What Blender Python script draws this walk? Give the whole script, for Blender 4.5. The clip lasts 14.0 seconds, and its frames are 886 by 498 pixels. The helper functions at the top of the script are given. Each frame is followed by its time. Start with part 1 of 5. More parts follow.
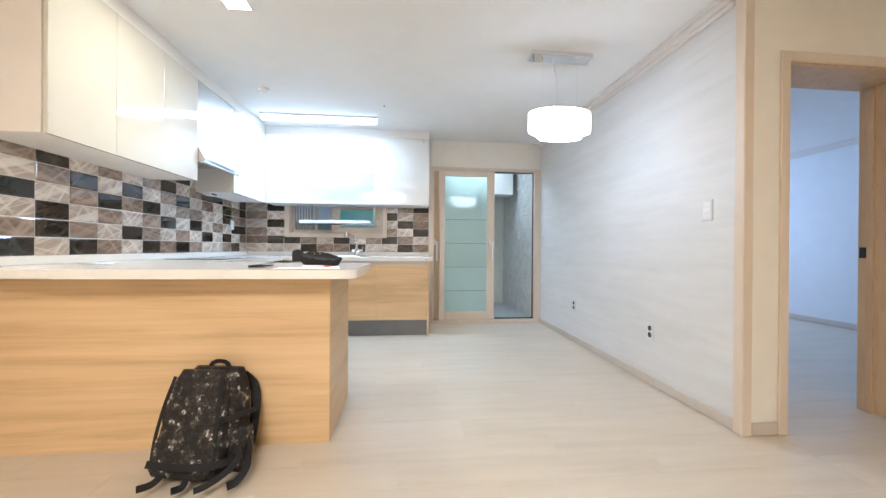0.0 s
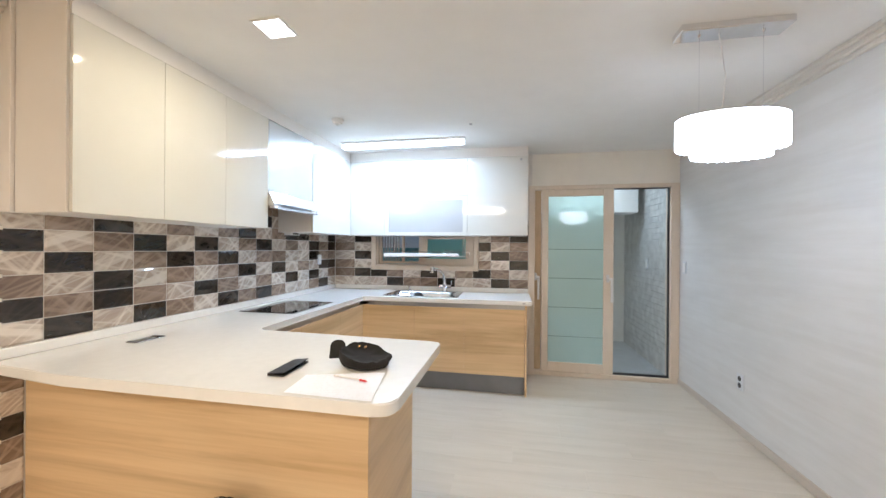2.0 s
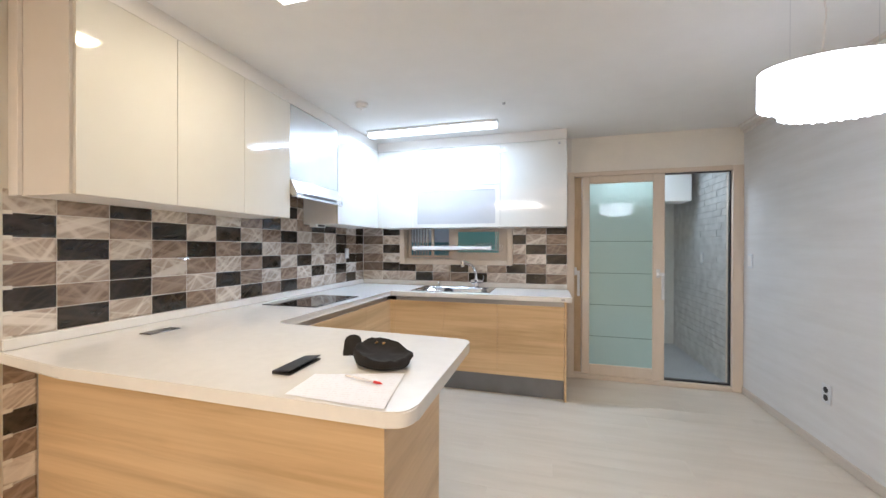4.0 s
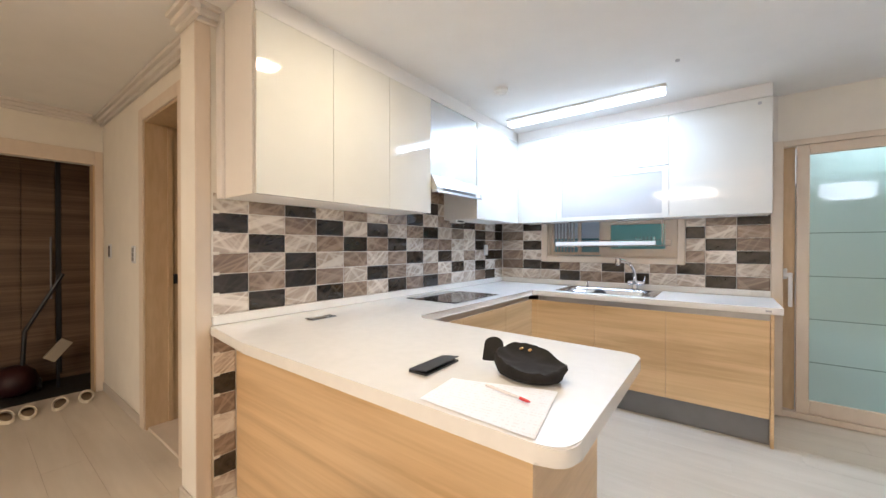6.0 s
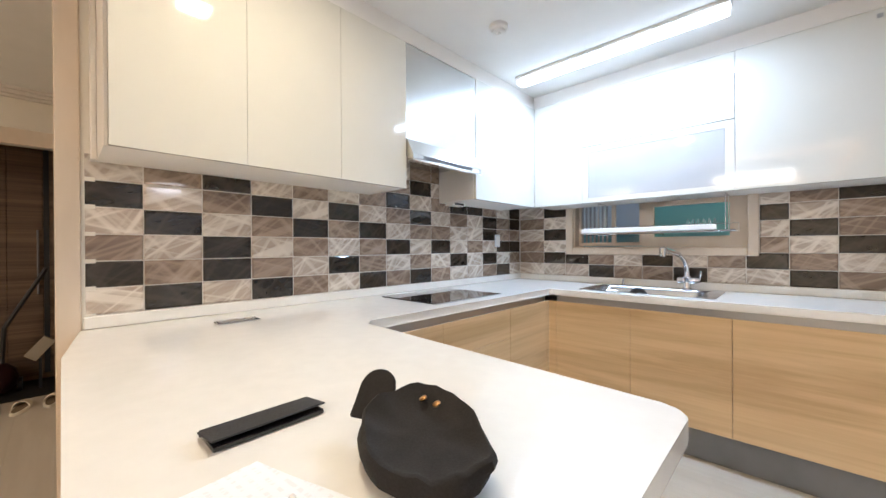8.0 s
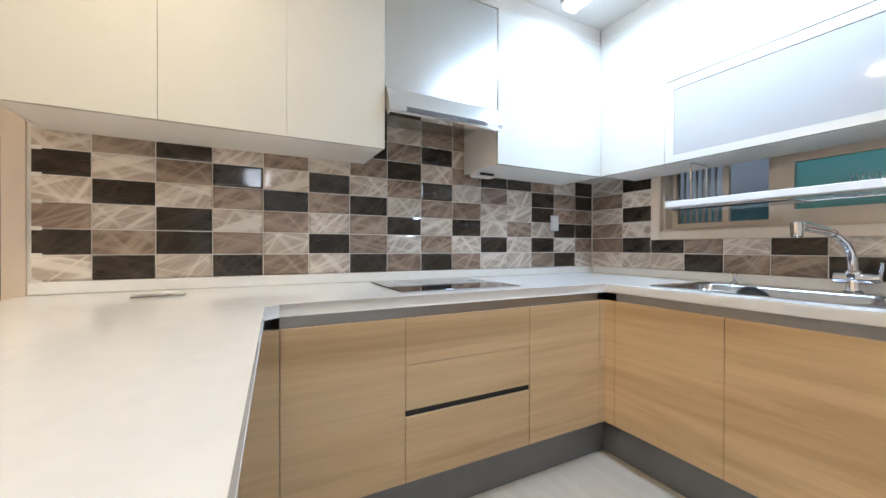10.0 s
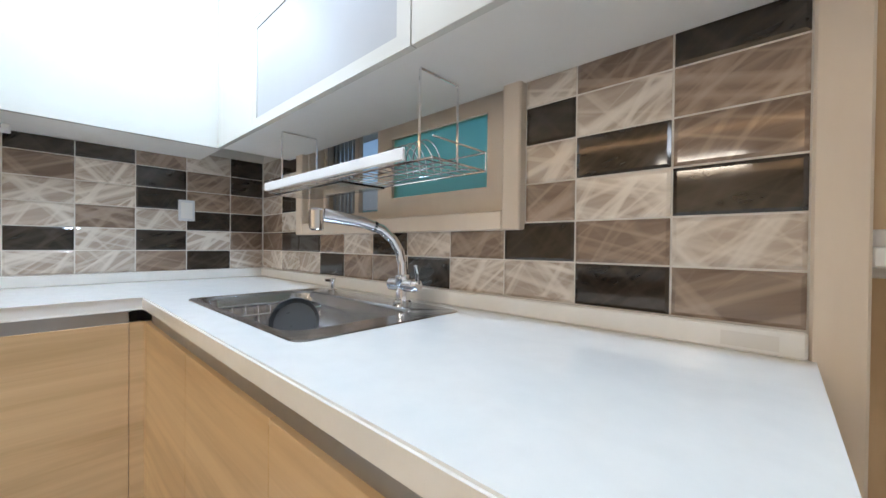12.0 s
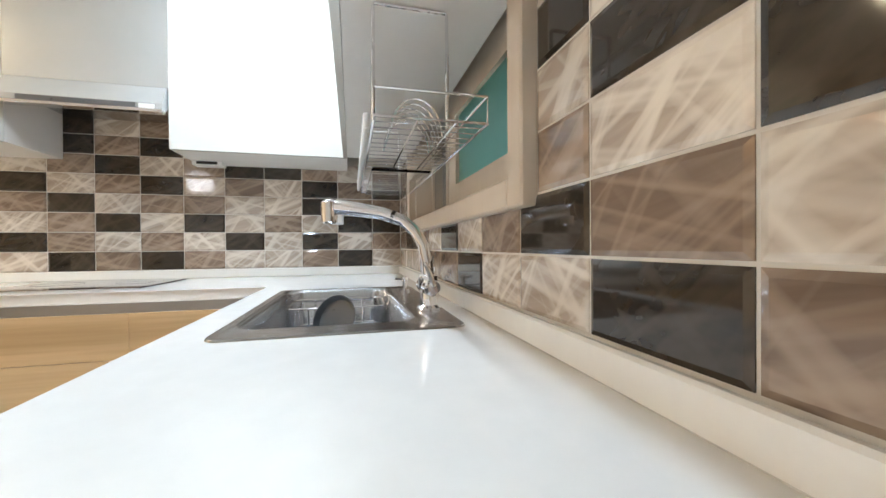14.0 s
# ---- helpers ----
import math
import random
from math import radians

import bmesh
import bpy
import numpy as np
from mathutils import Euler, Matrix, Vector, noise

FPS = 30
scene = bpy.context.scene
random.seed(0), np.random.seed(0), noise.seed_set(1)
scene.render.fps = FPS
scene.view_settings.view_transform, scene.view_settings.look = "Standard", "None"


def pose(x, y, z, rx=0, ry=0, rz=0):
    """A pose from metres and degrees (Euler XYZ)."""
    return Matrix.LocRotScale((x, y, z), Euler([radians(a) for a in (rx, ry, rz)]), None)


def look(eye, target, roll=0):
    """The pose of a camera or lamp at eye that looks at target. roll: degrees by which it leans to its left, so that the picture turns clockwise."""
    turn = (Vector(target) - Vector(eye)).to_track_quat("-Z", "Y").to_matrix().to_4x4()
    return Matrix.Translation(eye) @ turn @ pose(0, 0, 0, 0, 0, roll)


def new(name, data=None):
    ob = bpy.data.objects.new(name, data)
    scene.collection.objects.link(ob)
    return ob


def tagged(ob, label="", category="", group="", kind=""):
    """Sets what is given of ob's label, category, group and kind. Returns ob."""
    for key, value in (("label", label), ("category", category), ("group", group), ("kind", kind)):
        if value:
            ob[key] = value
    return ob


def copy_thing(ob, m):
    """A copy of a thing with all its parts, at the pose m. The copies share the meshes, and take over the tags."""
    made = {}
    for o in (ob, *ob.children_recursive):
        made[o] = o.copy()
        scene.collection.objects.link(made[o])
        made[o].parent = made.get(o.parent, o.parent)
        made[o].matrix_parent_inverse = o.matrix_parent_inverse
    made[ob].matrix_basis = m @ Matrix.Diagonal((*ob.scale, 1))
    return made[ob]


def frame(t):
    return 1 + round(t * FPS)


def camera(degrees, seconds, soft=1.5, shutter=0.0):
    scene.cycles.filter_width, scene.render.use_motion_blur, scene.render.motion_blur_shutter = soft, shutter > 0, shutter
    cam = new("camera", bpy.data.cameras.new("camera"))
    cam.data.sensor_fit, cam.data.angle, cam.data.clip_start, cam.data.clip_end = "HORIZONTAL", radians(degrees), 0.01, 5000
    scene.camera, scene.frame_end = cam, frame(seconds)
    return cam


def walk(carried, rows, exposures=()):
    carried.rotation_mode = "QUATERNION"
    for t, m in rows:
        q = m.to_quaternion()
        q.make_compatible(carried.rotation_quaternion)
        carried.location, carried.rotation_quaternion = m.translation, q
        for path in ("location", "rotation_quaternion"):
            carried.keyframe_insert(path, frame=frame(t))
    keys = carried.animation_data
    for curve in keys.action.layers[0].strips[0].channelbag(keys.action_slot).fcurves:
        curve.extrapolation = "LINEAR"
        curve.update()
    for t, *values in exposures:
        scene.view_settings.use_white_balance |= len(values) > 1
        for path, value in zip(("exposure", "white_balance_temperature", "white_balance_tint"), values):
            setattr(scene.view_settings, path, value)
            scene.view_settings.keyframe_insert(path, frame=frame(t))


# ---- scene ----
cam = camera(100.8, 14.0)
# seconds, eye, target, roll
ROWS = [
    (0, (0.055, -0.162, 0.977), (0.253, 1.828, 0.973), 0.4),
    (0.5, (0.083, 0.125, 1.033), (0.206, 2.121, 1.026), 0.6),
    (1, (0.093, 0.343, 1.151), (0.168, 2.341, 1.15), 0.5),
    (1.5, (0.142, 0.449, 1.296), (0.022, 2.445, 1.29), 0.4),
    (2, (0.173, 0.498, 1.347), (-0.201, 2.463, 1.347), 0.4),
    (2.2, (0.175, 0.523, 1.345), (-0.154, 2.495, 1.341), 0.3),
    (4.3, (0.126, 0.718, 1.28), (-0.544, 2.603, 1.271), 0.1),
    (4.5, (0.098, 0.713, 1.277), (-0.77, 2.515, 1.264), 0.1),
    (5, (0.034, 0.681, 1.261), (-1.124, 2.312, 1.249), -0.0),
    (5.5, (0.047, 0.769, 1.247), (-1.096, 2.409, 1.232), 0.0),
    (6, (0.037, 0.885, 1.253), (-1.17, 2.479, 1.242), -0.0),
    (6.5, (-0.073, 1.053, 1.242), (-1.233, 2.682, 1.225), 0.1),
    (7, (-0.178, 1.212, 1.231), (-1.255, 2.898, 1.224), -0.1),
    (7.5, (-0.145, 1.383, 1.196), (-1.385, 2.953, 1.189), -0.3),
    (8, (-0.052, 1.554, 1.165), (-1.431, 3.003, 1.158), -0.3),
    (8.2, (-0.04, 1.602, 1.158), (-1.449, 3.018, 1.150), 0.0),
    (10.3, (-0.014, 2.554, 1.046), (-1.804, 3.446, 1.037), 0.1),
    (10.5, (-0.008, 2.701, 1.042), (-1.76, 3.666, 1.034), -0.0),
    (11, (0.084, 3.023, 1.028), (-1.538, 4.195, 1.016), 0.1),
    (11.5, (0.228, 3.358, 1.033), (-1.278, 4.674, 1.014), -0.0),
    (12, (0.299, 3.692, 1.059), (-1.052, 5.167, 1.041), 0.6),
    (12.5, (0.365, 3.934, 1.055), (-0.933, 5.455, 1.045), 0.4),
    (13, (0.407, 4.079, 1.052), (-1.189, 5.284, 1.032), 0.5),
    (13.5, (0.38, 4.198, 1.051), (-1.416, 5.078, 1.038), 0.1),
    (14, (0.347, 4.259, 1.037), (-1.594, 4.743, 1.023), -0.4),
]
walk(cam, [(t, look(eye, target, roll)) for t, eye, target, roll in ROWS],
     exposures=[(0.0, 0.06, 5380, 10), (1.0, 0.06, 5500, 10), (1.5, -0.07, 5600, 11), (2.2, -0.26, 5650, 11), (4.5, -0.34, 5800, 14), (5.2, -0.22, 5800, 14), (7.5, -0.20, 5770, 13), (10.4, -0.36, 5820, 11), (11.0, -0.23, 5850, 12), (12.0, -0.31, 5970, 11), (12.6, -0.17, 6250, 11), (14.0, -0.08, 6450, 11)])

# ---- world, lights ----
world = bpy.data.worlds.new("sky")
scene.world = world
world.use_nodes = True
wn = world.node_tree
sky = wn.nodes.new("ShaderNodeTexSky")
sky.sky_type, sky.sun_disc = "NISHITA", False
sky.sun_elevation, sky.sun_rotation = radians(40), radians(200)
wn.nodes["Background"].inputs["Strength"].default_value = 0.15
wn.links.new(sky.outputs["Color"], wn.nodes["Background"].inputs["Color"])


def area_lamp(name, where, target, sx, sy, watts, colour):
    data = bpy.data.lights.new(name, "AREA")
    data.shape, data.size, data.size_y, data.energy, data.color = "RECTANGLE", sx, sy, watts, colour
    ob = new(name, data)
    ob.matrix_world = look(where, target)
    return ob


CEIL = 2.375
WARM, COOL, NEUTRAL = (1.0, 0.86, 0.66), (0.66, 0.83, 1.0), (1.0, 0.95, 0.88)
area_lamp("kitchen_tube_lamp", (-0.87, 3.845, CEIL - 0.062), (-0.87, 3.845, 0), 1.15, 0.07, 33, COOL)
area_lamp("kitchen_panel_lamp", (-0.925, 2.03, 2.365), (-0.925, 2.03, 0), 0.12, 0.12, 14.5, (1.0, 0.80, 0.50))
area_lamp("living_lamp", (-0.55, -1.25, 2.30), (-0.55, -1.25, 0), 1.0, 1.0, 84, (1.0, 0.80, 0.56))
area_lamp("bedroom_window_lamp", (4.0, 5.9, 1.5), (4.0, 2.0, 1.0), 1.6, 1.2, 46, (0.62, 0.76, 1.0))
# added overhead fill in place of the utility room's daylight, no real fixture
area_lamp("utility_daylight_fill", (1.0, 5.1, 2.33), (1.0, 5.1, 0), 0.5, 0.4, 11, (0.85, 0.95, 1.0))

# ---- materials ----


def shader(name):
    m = bpy.data.materials.new(name)
    m.use_nodes = True
    return m, m.node_tree, m.node_tree.nodes["Principled BSDF"]


def node(nt, kind, **values):
    n = nt.nodes.new(kind)
    for key, value in values.items():
        n.inputs[key].default_value = value
    return n


def coords(nt, scale=(1, 1, 1), turn=(0, 0, 0), shuffle=0.0):
    tc = nt.nodes.new("ShaderNodeTexCoord")
    spin = node(nt, "ShaderNodeMapping", Rotation=[radians(a) for a in turn])
    mp = node(nt, "ShaderNodeMapping", Scale=scale)
    out = tc.outputs["Object"]
    if shuffle:
        oi = nt.nodes.new("ShaderNodeObjectInfo")
        mul = nt.nodes.new("ShaderNodeMath")
        mul.operation, mul.inputs[1].default_value = "MULTIPLY", shuffle
        nt.links.new(oi.outputs["Random"], mul.inputs[0])
        add = nt.nodes.new("ShaderNodeVectorMath")
        nt.links.new(out, add.inputs[0])
        nt.links.new(mul.outputs[0], add.inputs[1])
        out = add.outputs[0]
    nt.links.new(out, spin.inputs["Vector"])
    nt.links.new(spin.outputs["Vector"], mp.inputs["Vector"])
    return mp.outputs["Vector"]


def noise_tex(nt, vec, scale, detail=4.0, rough=0.55, warp=0.0):
    n = node(nt, "ShaderNodeTexNoise", Scale=scale, Detail=detail, Roughness=rough, Distortion=warp)
    nt.links.new(vec, n.inputs["Vector"])
    return n.outputs["Fac"]


def ramp(nt, fac, stops):
    r = nt.nodes.new("ShaderNodeValToRGB")
    els = r.color_ramp.elements
    while len(els) < len(stops):
        els.new(0.5)
    for el, (p, c) in zip(els, stops):
        el.position, el.color = p, (*c, 1) if len(c) == 3 else c
    nt.links.new(fac, r.inputs["Fac"])
    return r.outputs["Color"]


def blend(nt, fac, a, b, how="MIX"):
    m = nt.nodes.new("ShaderNodeMix")
    m.data_type, m.blend_type = "RGBA", how
    for sock, val in ((m.inputs["Factor"], fac), (m.inputs["A"], a), (m.inputs["B"], b)):
        if hasattr(val, "is_linked"):
            nt.links.new(val, sock)
        else:
            sock.default_value = val
    return m.outputs["Result"]


def bump(nt, bsdf, height, strength, distance=0.002):
    b = node(nt, "ShaderNodeBump", Strength=strength, Distance=distance)
    nt.links.new(height, b.inputs["Height"])
    nt.links.new(b.outputs["Normal"], bsdf.inputs["Normal"])


def plain(name, colour, rough=0.5, metal=0.0, vary=0.08, scale=6.0, grain=60.0, relief=0.08, coat=0.0, ior=1.5):
    """Paint, plastic or metal with slight mottling at two scales."""
    m, nt, p = shader(name)
    vec = coords(nt)
    big, fine = noise_tex(nt, vec, scale), noise_tex(nt, vec, grain, 2)
    dark = tuple(c * (1 - vary) for c in colour)
    light = tuple(min(1, c * (1 + vary * 0.6)) for c in colour)
    col = ramp(nt, big, [(0.3, dark), (0.7, light)])
    nt.links.new(col, p.inputs["Base Color"])
    rr = ramp(nt, fine, [(0.2, (rough * 0.85,) * 3), (0.8, (min(1, rough * 1.15),) * 3)])
    nt.links.new(rr, p.inputs["Roughness"])
    p.inputs["Metallic"].default_value, p.inputs["Coat Weight"].default_value = metal, coat
    p.inputs["IOR"].default_value = ior
    if relief:
        bump(nt, p, fine, relief, 0.0006)
    return m


def wood(name, light, mid, dark, rough=0.42, along=(1.2, 1.2, 26.0), shuffle=0.0, relief=0.12, pore=0.35, flow=0.0):
    """Laminate with long horizontal grain."""
    m, nt, p = shader(name)
    v1 = coords(nt, along, (0, 0, 0), shuffle)
    v2 = coords(nt, tuple(a * 0.28 for a in along), (0, 0, 0), shuffle)
    v3 = coords(nt, (along[0] * 2.5, along[1] * 2.5, along[2] * 6), (0, 0, 0), shuffle)
    fine, broad, pores = noise_tex(nt, v1, 1.0, 6, 0.6, flow), noise_tex(nt, v2, 1.0, 3, 0.55, flow), noise_tex(nt, v3, 1.0, 3, 0.55, flow * 0.3)
    c1 = ramp(nt, fine, [(0.36, dark), (0.5, mid), (0.64, light)])
    c2 = ramp(nt, broad, [(0.3, mid), (0.7, light)])
    c = blend(nt, 0.42, c1, c2)
    c = blend(nt, pore, c, ramp(nt, pores, [(0.35, tuple(x * 0.75 for x in mid)), (0.6, (1, 1, 1))]), "MULTIPLY")
    nt.links.new(c, p.inputs["Base Color"])
    p.inputs["Roughness"].default_value = rough
    bump(nt, p, pores, relief, 0.0006)
    return m


def tile_mat(name, low, mid, streak, amount):
    """Glazed ceramic with crossing brushed streaks."""
    m, nt, p = shader(name)
    base = ramp(nt, noise_tex(nt, coords(nt, (3, 3, 40), (0, 12, 0), 37.0), 1.0, 5), [(0.3, low), (0.7, mid)])
    c = base
    for ang, sc, thr, off in ((22, 30, 0.56, 11.0), (-48, 24, 0.58, 23.0), (60, 30, 0.58, 51.0), (-14, 34, 0.57, 71.0), (40, 52, 0.59, 91.0)):
        v = coords(nt, (0.7, 0.7, sc), (0, ang, 0), off)
        f = ramp(nt, noise_tex(nt, v, 1.0, 2, 0.5), [(thr - 0.04, (0, 0, 0)), (thr + 0.10, (amount,) * 3)])
        c = blend(nt, f, c, (*streak, 1))
    oi = nt.nodes.new("ShaderNodeObjectInfo")
    tone = ramp(nt, oi.outputs["Random"], [(0.0, (0.82,) * 3), (1.0, (1.0,) * 3)])
    c = blend(nt, 1.0, c, tone, "MULTIPLY")
    nt.links.new(c, p.inputs["Base Color"])
    p.inputs["Roughness"].default_value = 0.07
    p.inputs["Coat Weight"].default_value = 0.3
    p.inputs["Coat Roughness"].default_value = 0.05
    bump(nt, p, noise_tex(nt, coords(nt, (9, 9, 9), (0, 0, 0), 13.0), 1.0, 2), 0.05, 0.004)
    return m


def glow(name, colour, strength):
    m, nt, p = shader(name)
    p.inputs["Base Color"].default_value = (0.9, 0.9, 0.9, 1)
    p.inputs["Emission Color"].default_value = (*colour, 1)
    p.inputs["Emission Strength"].default_value = strength
    return m


def glass(name, colour, rough, through_light=1.0):
    m, nt, p = shader(name)
    p.inputs["Base Color"].default_value = (*colour, 1)
    p.inputs["Transmission Weight"].default_value = through_light
    p.inputs["Roughness"].default_value = rough
    p.inputs["IOR"].default_value = 1.45
    return m


def textured_wall(name):
    """Pale wallpaper with long horizontal travertine bands."""
    m, nt, p = shader(name)
    v1, v2 = coords(nt, (1.6, 1.6, 7)), coords(nt, (0.9, 0.9, 26))
    a, b = noise_tex(nt, v1, 1.0, 6, 0.62), noise_tex(nt, v2, 1.0, 4)
    c = ramp(nt, a, [(0.3, (0.65, 0.64, 0.63)), (0.5, (0.69, 0.685, 0.675)), (0.7, (0.725, 0.72, 0.715))])
    c = blend(nt, 0.4, c, ramp(nt, b, [(0.35, (0.90, 0.89, 0.87)), (0.6, (1, 1, 1))]), "MULTIPLY")
    nt.links.new(c, p.inputs["Base Color"])
    p.inputs["Roughness"].default_value = 0.55
    bump(nt, p, b, 0.25, 0.0015)
    return m


M_CEIL = plain("ceiling_paper", (0.80, 0.79, 0.77), 0.85, vary=0.02, relief=0.15, grain=150)
M_WALL = plain("ivory_wallpaper", (0.80, 0.76, 0.68), 0.8, vary=0.03, relief=0.2, grain=120)
M_STONE = textured_wall("travertine_wallpaper")
M_TRIM = wood("pale_trim_film", (0.70, 0.60, 0.49), (0.685, 0.585, 0.475), (0.66, 0.56, 0.45), 0.45, (9, 9, 1.2), 0.0, 0.04, 0.05)
M_CROWN = wood("pale_moulding_film", (0.72, 0.68, 0.63), (0.705, 0.665, 0.615), (0.68, 0.64, 0.59), 0.5, (1.5, 1.5, 9), 0.0, 0.04, 0.05)
M_BASE = wood("skirting_film", (0.58, 0.52, 0.45), (0.56, 0.50, 0.435), (0.53, 0.47, 0.405), 0.5, (1.2, 1.2, 26.0), 0.0, 0.05, 0.08)
M_OAK = wood("oak_laminate", (0.77, 0.565, 0.33), (0.69, 0.485, 0.265), (0.46, 0.295, 0.142), 0.4, (0.55, 0.55, 8.5), 0.0, 0.05, 0.16, 0.45)
M_JAMB = wood("door_jamb_film", (0.62, 0.46, 0.28), (0.57, 0.41, 0.245), (0.51, 0.36, 0.205), 0.45, (14, 14, 1.2), 0.0, 0.05, 0.15)
M_DARKWOOD = wood("dark_slat_wood", (0.24, 0.15, 0.085), (0.15, 0.092, 0.052), (0.07, 0.043, 0.025), 0.5, (0.5, 0.5, 20))
M_GLOSS = plain("white_gloss_lacquer", (0.68, 0.66, 0.60), 0.07, vary=0.015, relief=0.03, grain=12, coat=0.5)
M_CARCASS = plain("white_cabinet_board", (0.78, 0.75, 0.71), 0.45, vary=0.02, relief=0.03)
M_TOP = plain("white_solid_surface", (0.84, 0.82, 0.78), 0.16, vary=0.03, scale=22, grain=180, relief=0.02, coat=0.15)
M_GREY = plain("grey_aluminium", (0.42, 0.42, 0.43), 0.35, 0.85, vary=0.05, relief=0.03)
M_KICK = plain("grey_toe_kick", (0.22, 0.22, 0.23), 0.4, 0.3, vary=0.08, relief=0.03)
M_STEEL = plain("brushed_steel", (0.54, 0.55, 0.57), 0.21, 1.0, vary=0.05, grain=90, relief=0.0)
M_CHROME = plain("chrome", (0.82, 0.82, 0.84), 0.06, 1.0, vary=0.02, relief=0)
M_BLACKGLASS = plain("black_glass", (0.012, 0.012, 0.014), 0.06, vary=0.1, relief=0, coat=0.3)
M_BLACK = plain("black_plastic", (0.018, 0.018, 0.02), 0.4, vary=0.1)
M_PLASTIC = plain("white_plastic", (0.80, 0.79, 0.77), 0.35, vary=0.02, relief=0.03)
M_GROUT = plain("grey_grout", (0.72, 0.68, 0.62), 0.9, vary=0.1, grain=300, relief=0.3)
M_TILE_L = tile_mat("light_streaked_tile", (0.43, 0.345, 0.275), (0.57, 0.475, 0.39), (0.86, 0.79, 0.70), 0.8)
M_TILE_M = tile_mat("brown_streaked_tile", (0.19, 0.132, 0.096), (0.29, 0.207, 0.152), (0.52, 0.41, 0.32), 0.5)
M_TILE_D = tile_mat("dark_glazed_tile", (0.020, 0.0155, 0.012), (0.034, 0.026, 0.0195), (0.085, 0.066, 0.052), 0.32)
M_GLASS = glass("clear_glass", (0.95, 0.98, 0.97), 0.0)
M_FROST = glass("frosted_green_glass", (0.66, 0.85, 0.81), 0.45, 0.75)
M_FROST.node_tree.nodes["Principled BSDF"].inputs["Coat Weight"].default_value = 1.0
M_FROST.node_tree.nodes["Principled BSDF"].inputs["Coat IOR"].default_value = 1.55
M_TUBE = glow("tube_light", (0.76, 0.88, 1.0), 7)
M_PANEL = glow("panel_light", (1.0, 0.93, 0.8), 12)
M_SHADE = glow("pendant_glow", (0.95, 0.97, 1.0), 9.5)
M_FLOOR = wood("pale_floor_laminate", (0.635, 0.57, 0.475), (0.605, 0.535, 0.435), (0.555, 0.485, 0.385), 0.36, (0.8, 7, 7), 17.0, 0.03, 0.10)

# ---- mesh helpers ----


def box(bm, x0, x1, y0, y1, z0, z1, bev=0.0, seg=1):
    vs = [bm.verts.new((x, y, z)) for x in (x0, x1) for y in (y0, y1) for z in (z0, z1)]
    fs = [bm.faces.new([vs[i] for i in q]) for q in ((0, 1, 3, 2), (4, 6, 7, 5), (0, 4, 5, 1), (2, 3, 7, 6), (0, 2, 6, 4), (1, 5, 7, 3))]
    if bev:
        es = list({e for f in fs for e in f.edges})
        bmesh.ops.bevel(bm, geom=es, offset=bev, segments=seg, affect="EDGES", profile=0.5)
    return vs


def part(name, bm, material, parent=None, label="", smooth=False):
    me = bpy.data.meshes.new(name)
    bmesh.ops.recalc_face_normals(bm, faces=bm.faces[:])
    bm.to_mesh(me)
    bm.free()
    me.materials.append(material)
    if smooth:
        me.polygons.foreach_set("use_smooth", [True] * len(me.polygons))
        me.set_sharp_from_angle(angle=radians(40))
    ob = new(name, me)
    if parent:
        ob.parent = parent
        ob.matrix_parent_inverse = parent.matrix_world.inverted()
    if label:
        ob["label"] = label
    return ob


def slab(name, dims, material, parent=None, label="", bev=0.0, seg=1):
    bm = bmesh.new()
    box(bm, *dims, bev, seg)
    return part(name, bm, material, parent, label, smooth=seg > 1)


def slabs(name, boxes, material, parent=None, label="", bev=0.0):
    bm = bmesh.new()
    for b in boxes:
        box(bm, *b, bev)
    return part(name, bm, material, parent, label)


def thing(name, where, label, category, group="", kind=""):
    ob = new(name)
    ob.location = where
    bpy.context.view_layer.update()
    ob.empty_display_size = 0.05
    return tagged(ob, label, category, group, kind)


def structure(ob, label, category):
    return tagged(ob, label, category, "", "structure")


def prism(bm, outline, z0, z1, bev=0.0, seg=2):
    """An upright solid over a flat outline of (x, y)."""
    low = [bm.verts.new((x, y, z0)) for x, y in outline]
    high = [bm.verts.new((x, y, z1)) for x, y in outline]
    n = len(outline)
    fs = [bm.faces.new(low[::-1]), bm.faces.new(high)]
    for i in range(n):
        fs.append(bm.faces.new((low[i], low[(i + 1) % n], high[(i + 1) % n], high[i])))
    if bev:
        bmesh.ops.bevel(bm, geom=list(fs[1].edges) + list(fs[0].edges), offset=bev, segments=seg, affect="EDGES")


def tube(bm, pts, r, sides=8, cap=True):
    """A round bar along points."""
    pts = [Vector(p) for p in pts]
    rings = []
    ref = None
    for i, p in enumerate(pts):
        d = (pts[min(i + 1, len(pts) - 1)] - pts[max(i - 1, 0)]).normalized()
        if ref is None:
            ref = d.orthogonal().normalized()
        ref = (ref - d * ref.dot(d)).normalized()
        side = d.cross(ref)
        rad = r[i] if isinstance(r, (list, tuple)) else r
        rings.append([bm.verts.new(p + rad * (math.cos(2 * math.pi * k / sides) * ref + math.sin(2 * math.pi * k / sides) * side)) for k in range(sides)])
    for a, b in zip(rings, rings[1:]):
        for k in range(sides):
            bm.faces.new((a[k], a[(k + 1) % sides], b[(k + 1) % sides], b[k]))
    if cap:
        bm.faces.new(rings[0][::-1])
        bm.faces.new(rings[-1])


